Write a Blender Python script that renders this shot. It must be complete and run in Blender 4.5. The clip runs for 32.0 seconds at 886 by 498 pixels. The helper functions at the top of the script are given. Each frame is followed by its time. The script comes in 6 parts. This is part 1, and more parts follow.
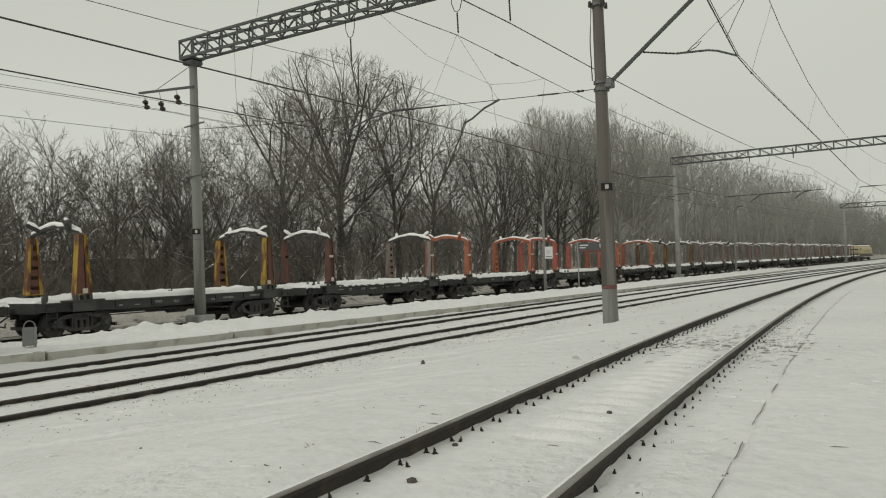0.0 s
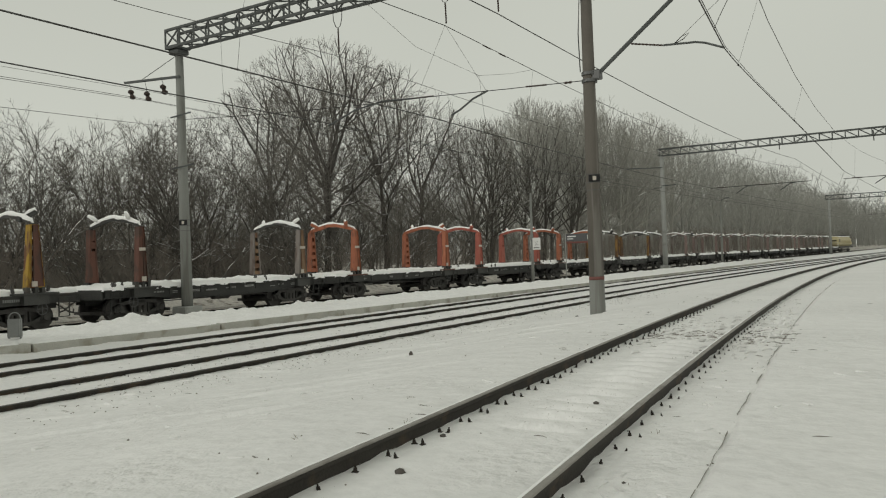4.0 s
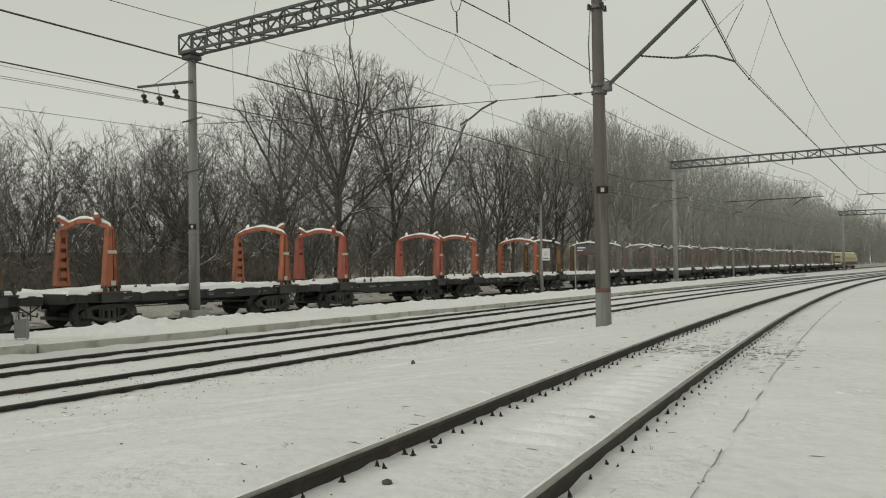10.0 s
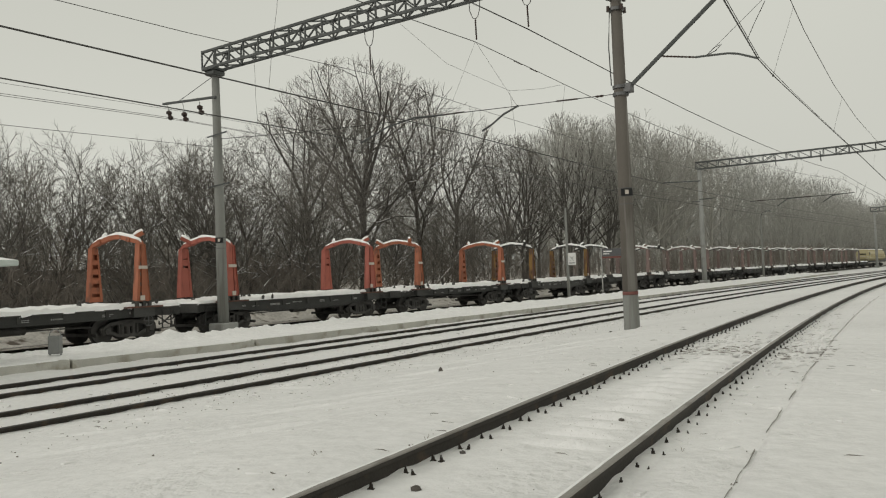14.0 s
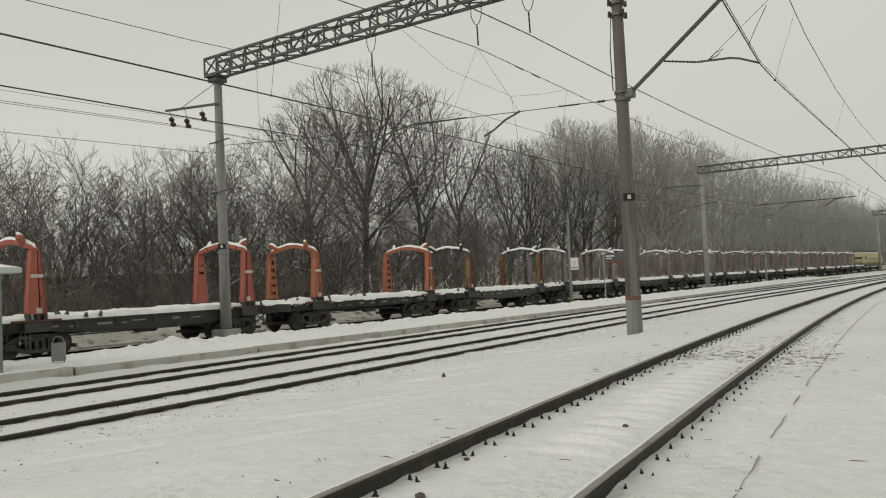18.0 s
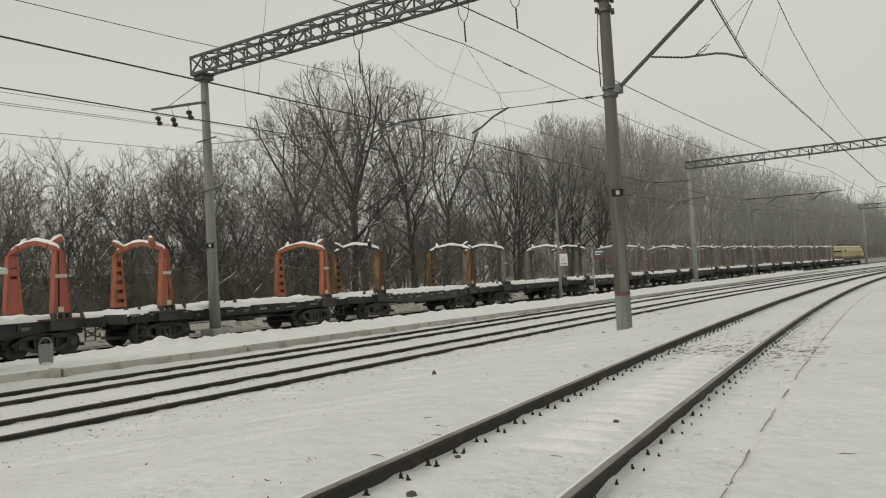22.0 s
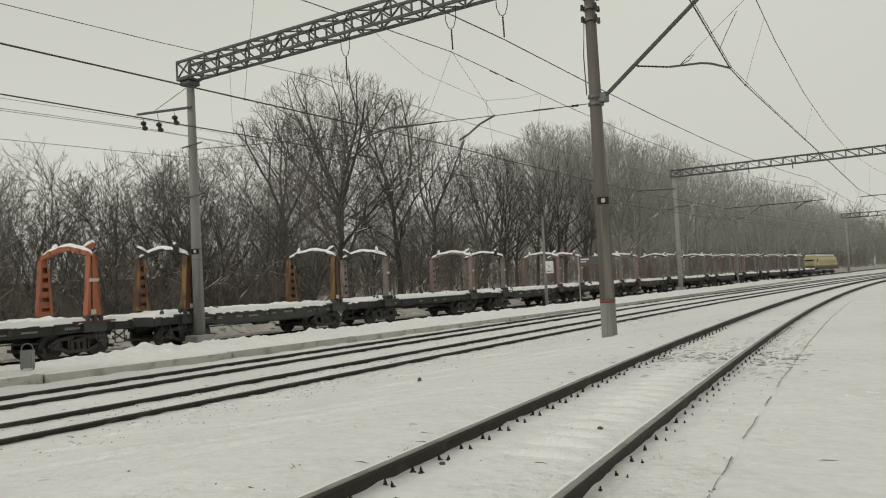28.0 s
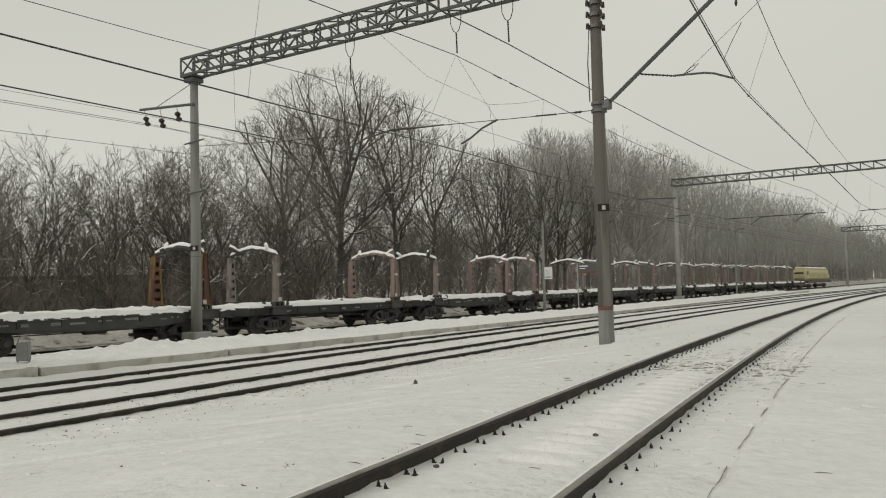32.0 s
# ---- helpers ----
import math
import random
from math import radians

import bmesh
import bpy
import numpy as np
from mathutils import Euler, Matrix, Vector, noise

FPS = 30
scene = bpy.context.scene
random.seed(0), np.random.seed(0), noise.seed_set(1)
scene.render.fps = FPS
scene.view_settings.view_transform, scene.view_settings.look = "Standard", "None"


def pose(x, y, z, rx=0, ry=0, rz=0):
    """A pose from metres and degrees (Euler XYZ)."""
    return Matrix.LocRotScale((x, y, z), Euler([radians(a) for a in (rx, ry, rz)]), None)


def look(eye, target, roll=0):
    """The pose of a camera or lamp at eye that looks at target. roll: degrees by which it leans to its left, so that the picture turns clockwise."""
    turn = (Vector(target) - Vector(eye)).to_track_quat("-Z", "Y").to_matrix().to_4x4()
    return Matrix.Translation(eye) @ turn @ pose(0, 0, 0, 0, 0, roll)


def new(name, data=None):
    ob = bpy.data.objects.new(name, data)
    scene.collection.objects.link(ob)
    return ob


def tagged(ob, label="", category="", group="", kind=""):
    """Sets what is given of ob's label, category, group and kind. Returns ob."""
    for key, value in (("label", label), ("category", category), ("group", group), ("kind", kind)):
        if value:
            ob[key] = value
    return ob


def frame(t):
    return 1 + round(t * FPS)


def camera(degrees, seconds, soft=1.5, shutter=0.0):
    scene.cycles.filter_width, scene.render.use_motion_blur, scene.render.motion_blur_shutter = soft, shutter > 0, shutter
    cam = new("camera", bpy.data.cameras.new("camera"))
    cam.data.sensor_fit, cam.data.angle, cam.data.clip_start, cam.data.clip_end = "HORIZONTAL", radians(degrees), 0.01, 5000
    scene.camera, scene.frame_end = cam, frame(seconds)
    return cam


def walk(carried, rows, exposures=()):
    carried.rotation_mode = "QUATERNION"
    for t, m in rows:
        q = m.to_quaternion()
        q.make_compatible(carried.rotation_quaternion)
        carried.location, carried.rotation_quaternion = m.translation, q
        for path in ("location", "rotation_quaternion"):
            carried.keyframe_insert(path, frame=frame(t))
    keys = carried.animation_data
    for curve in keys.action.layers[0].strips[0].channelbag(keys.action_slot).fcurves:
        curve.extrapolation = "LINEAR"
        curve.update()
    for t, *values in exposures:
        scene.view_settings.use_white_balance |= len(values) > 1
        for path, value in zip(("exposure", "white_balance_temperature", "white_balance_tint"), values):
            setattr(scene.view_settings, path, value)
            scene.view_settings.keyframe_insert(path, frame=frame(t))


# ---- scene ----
import collections

# ---- the camera and its way: held by hand on the spot ----
cam = camera(59.2, 32.0, soft=1.15)
PATH = [
    (0, -0.000, -0.000, 2.100, 91.301, 1.900, 33.043),
    (0.5, 0.000, -0.013, 2.103, 91.239, 1.816, 33.034),
    (1, -0.003, 0.002, 2.100, 91.055, 1.894, 32.866),
    (1.5, -0.008, 0.009, 2.099, 90.908, 1.921, 32.673),
    (2, 0.005, -0.002, 2.105, 90.825, 1.903, 32.578),
    (2.5, -0.004, 0.004, 2.096, 90.814, 1.787, 32.495),
    (3, 0.000, -0.006, 2.107, 90.694, 1.777, 32.293),
    (3.5, 0.007, -0.010, 2.107, 90.652, 1.929, 32.203),
    (5.5, 0.003, -0.005, 2.104, 90.336, 1.708, 31.870),
    (6, 0.003, -0.012, 2.100, 90.148, 1.765, 31.800),
    (6.5, -0.016, 0.007, 2.100, 90.101, 1.727, 31.751),
    (7, -0.004, -0.016, 2.104, 90.135, 1.648, 31.923),
    (7.5, 0.003, -0.015, 2.104, 90.085, 1.645, 32.072),
    (8, -0.011, 0.000, 2.104, 89.974, 1.724, 32.188),
    (8.5, 0.019, -0.002, 2.105, 89.870, 1.847, 32.155),
    (9, 0.058, 0.085, 2.102, 89.999, 1.426, 32.386),
    (9.5, 0.093, 0.104, 2.111, 90.877, 0.691, 32.647),
    (10, 0.102, 0.092, 2.112, 91.268, 0.797, 32.948),
    (10.5, 0.104, 0.104, 2.110, 91.324, 1.017, 33.257),
    (11, 0.100, 0.102, 2.109, 91.489, 1.104, 33.529),
    (11.5, 0.105, 0.112, 2.100, 91.583, 1.288, 33.854),
    (12, 0.113, 0.107, 2.102, 91.623, 1.390, 34.114),
    (12.5, 0.106, 0.117, 2.094, 91.707, 1.598, 34.229),
    (13, 0.111, 0.107, 2.097, 91.770, 1.805, 34.452),
    (13.5, 0.123, 0.092, 2.101, 91.816, 1.984, 34.718),
    (14, 0.114, 0.108, 2.090, 91.888, 2.237, 34.862),
    (14.5, 0.125, 0.093, 2.102, 91.908, 2.329, 34.819),
    (16.5, 0.113, 0.106, 2.104, 92.095, 2.562, 34.535),
    (17, 0.113, 0.089, 2.100, 92.179, 2.437, 34.674),
    (17.5, 0.111, 0.089, 2.101, 92.214, 2.360, 34.849),
    (18, 0.114, 0.095, 2.103, 92.273, 2.448, 35.037),
    (18.5, 0.108, 0.106, 2.102, 92.303, 2.538, 35.081),
    (19, 0.115, 0.102, 2.105, 92.273, 2.721, 34.921),
    (19.5, 0.117, 0.104, 2.104, 92.198, 2.831, 34.801),
    (20, 0.105, 0.108, 2.100, 92.167, 2.714, 34.702),
    (20.5, 0.101, 0.097, 2.104, 92.135, 2.639, 34.497),
    (21, 0.112, 0.098, 2.105, 92.189, 2.676, 34.490),
    (21.5, 0.112, 0.107, 2.103, 92.189, 2.807, 34.473),
    (22, 0.102, 0.114, 2.105, 92.025, 2.977, 34.269),
    (22.5, 0.098, 0.120, 2.097, 91.999, 3.122, 34.074),
    (23, 0.104, 0.108, 2.103, 92.024, 3.236, 34.035),
    (23.5, 0.106, 0.108, 2.101, 92.051, 3.171, 33.888),
    (24, 0.109, 0.099, 2.104, 92.090, 3.108, 33.810),
    (24.5, 0.102, 0.115, 2.101, 92.145, 3.064, 33.875),
    (25, 0.109, 0.109, 2.100, 92.208, 3.195, 33.842),
    (25.5, 0.101, 0.105, 2.104, 92.245, 3.088, 33.722),
    (27.5, 0.107, 0.113, 2.099, 92.458, 2.698, 33.686),
    (28, 0.115, 0.106, 2.102, 92.485, 2.756, 33.253),
    (28.5, 0.113, 0.107, 2.103, 92.526, 2.681, 33.122),
    (29, 0.103, 0.126, 2.104, 92.557, 2.612, 32.902),
    (29.5, 0.103, 0.130, 2.101, 92.611, 2.618, 32.740),
    (30, 0.113, 0.110, 2.094, 92.685, 2.279, 32.934),
    (30.5, 0.133, 0.068, 2.092, 92.666, 1.691, 33.213),
    (31, 0.117, 0.096, 2.101, 92.673, 1.057, 33.462),
    (31.5, 0.105, 0.121, 2.095, 92.714, 1.169, 33.475),
    (32, 0.107, 0.116, 2.094, 92.724, 1.308, 33.140),
]

# seconds, stops, kelvin, tint
EXPOSURES = [(0, 0.0, 6480, 9), (2, -0.07, 6480, 9), (3, -0.07, 6480, 8.5), (6, -0.10, 6480, 7.2), (9, -0.05, 6480, 8), (11, 0.03, 6480, 9.2), (13, 0.05, 6520, 10.8), (19, 0.05, 6540, 11.2), (32, 0.06, 6540, 11.2)]
walk(cam, [(t, pose(x, y, z, rx, ry, rz)) for t, x, y, z, rx, ry, rz in PATH], EXPOSURES)

# ---- world and sun: an overcast winter sky ----
world = bpy.data.worlds.new("overcast_sky")
scene.world = world
world.use_nodes = True
wn, wl = world.node_tree.nodes, world.node_tree.links
sky = wn.new("ShaderNodeTexSky")
sky.sky_type = "NISHITA"
sky.sun_disc = False
sky.sun_elevation, sky.sun_rotation = radians(24), radians(150)
grey = wn.new("ShaderNodeHueSaturation")
grey.inputs["Saturation"].default_value = 0.05
grey.inputs["Value"].default_value = 0.055
cloud = wn.new("ShaderNodeMix")
cloud.data_type = "RGBA"
cloud.inputs["Factor"].default_value = 0.88
cloud.inputs["B"].default_value = (0.612, 0.622, 0.552, 1)
wl.new(sky.outputs["Color"], grey.inputs["Color"])
wl.new(grey.outputs["Color"], cloud.inputs["A"])
drift_cloud = wn.new("ShaderNodeTexNoise")
drift_cloud.inputs["Scale"].default_value, drift_cloud.inputs["Detail"].default_value = 1.1, 2
cloud_tone = wn.new("ShaderNodeMapRange")
cloud_tone.inputs["From Min"].default_value, cloud_tone.inputs["From Max"].default_value = 0.3, 0.7
cloud_tone.inputs["To Min"].default_value, cloud_tone.inputs["To Max"].default_value = 0.92, 1.09
wl.new(drift_cloud.outputs["Fac"], cloud_tone.inputs["Value"])
toned = wn.new("ShaderNodeVectorMath")
toned.operation = "SCALE"
wl.new(cloud.outputs["Result"], toned.inputs[0])
wl.new(cloud_tone.outputs["Result"], toned.inputs["Scale"])
wl.new(toned.outputs["Vector"], wn["Background"].inputs["Color"])
wn["Background"].inputs["Strength"].default_value = 0.985
sun = new("sun", bpy.data.lights.new("sun", "SUN"))
sun.data.energy, sun.data.angle, sun.data.color = 0.8, radians(30), (1.0, 0.97, 0.92)
sun.matrix_world = look((0, 0, 60), (30, 52, 33))


# ---- small tools ----
def material(name, colour, rough=0.8, metal=0.0, vary=0.25, scale=6.0, fine=60.0, bump=0.15, stain=None, stain_at=0.55, stain_scale=2.0, each=0.0, spec=0.3, streak=1.0):
    """A surface with tone varied at two scales, fine relief, and stains of a second colour."""
    m = bpy.data.materials.new(name)
    m.use_nodes = True
    n, l = m.node_tree.nodes, m.node_tree.links
    b = n["Principled BSDF"]
    tc = n.new("ShaderNodeTexCoord")
    big = n.new("ShaderNodeTexNoise")
    big.inputs["Scale"].default_value, big.inputs["Detail"].default_value = scale, 4
    small = n.new("ShaderNodeTexNoise")
    small.inputs["Scale"].default_value, small.inputs["Detail"].default_value = fine, 3
    l.new(tc.outputs["Object"], big.inputs["Vector"])
    l.new(tc.outputs["Object"], small.inputs["Vector"])
    mix = n.new("ShaderNodeMath")
    mix.operation = "ADD"
    l.new(big.outputs["Fac"], mix.inputs[0])
    l.new(small.outputs["Fac"], mix.inputs[1])
    span = n.new("ShaderNodeMapRange")
    span.inputs["From Min"].default_value, span.inputs["From Max"].default_value = 0.6, 1.4
    span.inputs["To Min"].default_value, span.inputs["To Max"].default_value = 1 - vary, 1 + vary
    l.new(mix.outputs[0], span.inputs["Value"])
    hsv = n.new("ShaderNodeHueSaturation")
    hsv.inputs["Color"].default_value = (*colour, 1)
    value = span.outputs["Result"]
    if each:
        info = n.new("ShaderNodeObjectInfo")
        er = n.new("ShaderNodeMapRange")
        er.inputs["To Min"].default_value, er.inputs["To Max"].default_value = 1 - each, 1 + each
        l.new(info.outputs["Random"], er.inputs["Value"])
        mul = n.new("ShaderNodeMath")
        mul.operation = "MULTIPLY"
        l.new(value, mul.inputs[0])
        l.new(er.outputs["Result"], mul.inputs[1])
        value = mul.outputs[0]
    l.new(value, hsv.inputs["Value"])
    out = hsv.outputs["Color"]
    if stain:
        st = n.new("ShaderNodeTexNoise")
        st.inputs["Scale"].default_value, st.inputs["Detail"].default_value = stain_scale, 6
        run_down = n.new("ShaderNodeVectorMath")
        run_down.operation = "MULTIPLY"
        run_down.inputs[1].default_value = (1, 1, streak)
        l.new(tc.outputs["Object"], run_down.inputs[0])
        l.new(run_down.outputs["Vector"], st.inputs["Vector"])
        edge = n.new("ShaderNodeMapRange")
        edge.inputs["From Min"].default_value, edge.inputs["From Max"].default_value = stain_at, stain_at + 0.1
        l.new(st.outputs["Fac"], edge.inputs["Value"])
        mx = n.new("ShaderNodeMix")
        mx.data_type = "RGBA"
        mx.inputs["B"].default_value = (*stain, 1)
        l.new(edge.outputs["Result"], mx.inputs["Factor"])
        l.new(out, mx.inputs["A"])
        out = mx.outputs["Result"]
    l.new(out, b.inputs["Base Color"])
    b.inputs["Roughness"].default_value, b.inputs["Metallic"].default_value = rough, metal
    b.inputs["Specular IOR Level"].default_value = spec
    if bump:
        bp = n.new("ShaderNodeBump")
        bp.inputs["Strength"].default_value, bp.inputs["Distance"].default_value = bump, 0.02
        l.new(mix.outputs[0], bp.inputs["Height"])
        l.new(bp.outputs["Normal"], b.inputs["Normal"])
    return m


def part(name, bm, mat, parent=None, label="", smooth=False):
    """One mesh object of its own, under a thing or a part."""
    me = bpy.data.meshes.new(name)
    bm.to_mesh(me)
    bm.free()
    me.materials.append(mat)
    if smooth:
        me.polygons.foreach_set("use_smooth", [True] * len(me.polygons))
    ob = new(name, me)
    if parent:
        ob.parent = parent
    return tagged(ob, label)


def thing(name, m, label, category, group="", kind=""):
    """An Empty at a thing's base, which carries its parts."""
    ob = new(name)
    ob.empty_display_size = 0.2
    ob.matrix_world = m
    return tagged(ob, label, category, group, kind)


def box(bm, x0, x1, y0, y1, z0, z1, m=None, bevel=0.0):
    v = [bm.verts.new((x, y, z)) for z in (z0, z1) for y in (y0, y1) for x in (x0, x1)]
    if m is not None:
        for p in v:
            p.co = m @ p.co
    fs = [bm.faces.new([v[i] for i in q]) for q in ((0, 2, 3, 1), (4, 5, 7, 6), (0, 1, 5, 4), (2, 6, 7, 3), (0, 4, 6, 2), (1, 3, 7, 5))]
    if bevel:
        bmesh.ops.bevel(bm, geom=list({e for f in fs for e in f.edges}), offset=bevel, segments=1, affect="EDGES")
    return bm


def frame_of(p, q):
    """A turn whose z runs from p to q."""
    z = (Vector(q) - Vector(p)).normalized()
    x = Vector((0, 0, 1)).cross(z)
    x = x.normalized() if x.length > 1e-4 else Vector((1, 0, 0))
    return x, z.cross(x), z


def beam(bm, p, q, w, h=None):
    """A square bar from p to q."""
    h = h or w
    x, y, z = frame_of(p, q)
    p, q = Vector(p), Vector(q)
    v = [bm.verts.new(o + x * (a * w / 2) + y * (b * h / 2)) for o in (p, q) for a, b in ((-1, -1), (1, -1), (1, 1), (-1, 1))]
    for i in range(4):
        j = (i + 1) % 4
        bm.faces.new((v[i], v[j], v[4 + j], v[4 + i]))
    bm.faces.new((v[3], v[2], v[1], v[0]))
    bm.faces.new(v[4:])
    return bm


def tube(bm, pts, radii, n=6, cap=True):
    """A round bar through the points."""
    pts = [Vector(p) for p in pts]
    if not hasattr(radii, "__len__"):
        radii = [radii] * len(pts)
    rings = []
    for i, p in enumerate(pts):
        a, b = pts[max(i - 1, 0)], pts[min(i + 1, len(pts) - 1)]
        x, y, z = frame_of(a, b)
        rings.append([bm.verts.new(p + (x * math.cos(2 * math.pi * k / n) + y * math.sin(2 * math.pi * k / n)) * radii[i]) for k in range(n)])
    for r, s in zip(rings, rings[1:]):
        for k in range(n):
            bm.faces.new((r[k], r[(k + 1) % n], s[(k + 1) % n], s[k]))
    if cap:
        bm.faces.new(rings[0][::-1])
        bm.faces.new(rings[-1])
    return bm


def sweep(bm, pts, profile, close=True):
    """A profile of (across, up) carried along a line on the ground."""
    rings = []
    for i, p in enumerate(pts):
        a, b = pts[max(i - 1, 0)], pts[min(i + 1, len(pts) - 1)]
        d = Vector((b[0] - a[0], b[1] - a[1], 0)).normalized()
        r = Vector((d.y, -d.x, 0))
        rings.append([bm.verts.new(Vector(p) + r * u + Vector((0, 0, v))) for u, v in profile])
    n = len(profile)
    for r, s in zip(rings, rings[1:]):
        for k in range(n if close else n - 1):
            bm.faces.new((r[k], s[k], s[(k + 1) % n], r[(k + 1) % n]))
    if close:
        bm.faces.new(rings[0])
        bm.faces.new(rings[-1][::-1])
    return bm


# ---- the plan: lines of the tracks, y along the railway, x to the right ----
def curve(ys, xs):
    """A smooth line x(y) through a few places."""
    def slope(k):
        a, b = max(k - 1, 0), min(k + 1, len(ys) - 1)
        return (xs[b] - xs[a]) / (ys[b] - ys[a])

    def at(y):
        if y <= ys[0]:
            return xs[0] + (y - ys[0]) * slope(0)
        if y >= ys[-1]:
            return xs[-1] + (y - ys[-1]) * slope(len(ys) - 1)
        i = int(np.searchsorted(ys, y)) - 1
        w = ys[i + 1] - ys[i]
        t = (y - ys[i]) / w
        return (2 * t**3 - 3 * t**2 + 1) * xs[i] + (t**3 - 2 * t**2 + t) * w * slope(i) + (3 * t**2 - 2 * t**3) * xs[i + 1] + (t**3 - t**2) * w * slope(i + 1)

    return at


bend = curve((-214, -85, 0, 28, 57, 94, 141, 178, 272, 374, 566, 854), (6.9, 2.6, 0, -0.5, -0.4, 1.1, 4.1, 6.6, 11.2, 17, 32, 64))
goods_line = curve((-85, -32, -5, 4, 12, 20, 28, 36, 46, 60, 80, 110, 150, 190, 271, 374, 600), (-26.9, -27.2, -27.43, -27.56, -27.67, -27.82, -27.92, -27.97, -28.0, -28.0, -27.66, -26.7, -25.0, -23.2, -19.7, -15.5, 2))
wood_line = curve((-85, -32, 4, 36, 60, 110, 190, 271, 374, 600), (-42, -36.8, -32.2, -29.9, -29.2, -26.6, -22.9, -19.6, -15.5, 2))
kerb_line = curve((-60, 0, 10.7, 17.4, 31, 42.5, 56, 90, 124, 300), (-24.5, -21.2, -20.6, -20.0, -19.6, -19.1, -18.5, -18.2, -17.9, -8))


def siding(y):
    """The near track's centre line."""
    if y < 0:
        return -2.38 - 0.110 * y
    if y < 78:
        return -2.38 - 0.110 * y + 0.00104 * y * y
    return -2.38 - 0.110 * 78 + 0.00104 * 78 * 78 + 0.0522 * (y - 78)


def main_a(y):
    return -13.1 + bend(y)


def main_b(y):
    return -17.2 + bend(y)


HEAD_NEAR = 0.73                                # rail heads of the near track; those of the others lie at 0
SNOW_NEAR, SNOW_MAIN, DECK = 0.61, -0.11, 0.14  # snow beside the tracks and on the platform


def ease(t):
    t = min(max(t, 0.0), 1.0)
    return t * t * (3 - 2 * t)


def ripple(x, y, s, seed=0.0):
    return noise.noise(Vector((x / s, y / s, seed)))


def ground_z(x, y):
    """The snow's height: it falls from the near track to the main tracks, and rises again in the wood."""
    c = siding(y)
    a, b, g = c - 1.5, main_a(y) + 1.9, goods_line(y)
    if x >= a:
        z = SNOW_NEAR
        if abs(x - c) < 0.72:
            return z - 0.022 + 0.006 * ripple(x, y, 0.5, 3)
        z -= 0.018 * (1 - ease((abs(x - c) - 0.95) / 0.45))
        z += 0.012 * ripple(x, y, 0.9) + 0.008 * ripple(x, y, 0.3, 5)
    elif x > b:
        t = (x - b) / (a - b)
        z = SNOW_MAIN + (SNOW_NEAR - SNOW_MAIN) * (0.35 * t + 0.65 * ease(t)) + (0.05 * ripple(x, y, 3.0) + 0.012 * ripple(x, y, 0.7)) * min(1, 5 * t, 5 * (1 - t))
    elif x > g - 3.4:
        z = SNOW_MAIN + 0.01 * ripple(x, y, 0.8) + (0.07 + 0.08 * ripple(0, y, 2.2, 4) + 0.05 * ripple(0, y, 0.6, 5)) * math.exp(-(((x - kerb_line(y)) / 0.45) ** 2))
    else:
        d = g - 3.4 - x
        z = SNOW_MAIN + 0.75 * ease(d / 3.0) + 0.15 * ripple(x, y, 2.5) * ease(d / 2) + 0.012 * max(d - 3, 0)
    return z

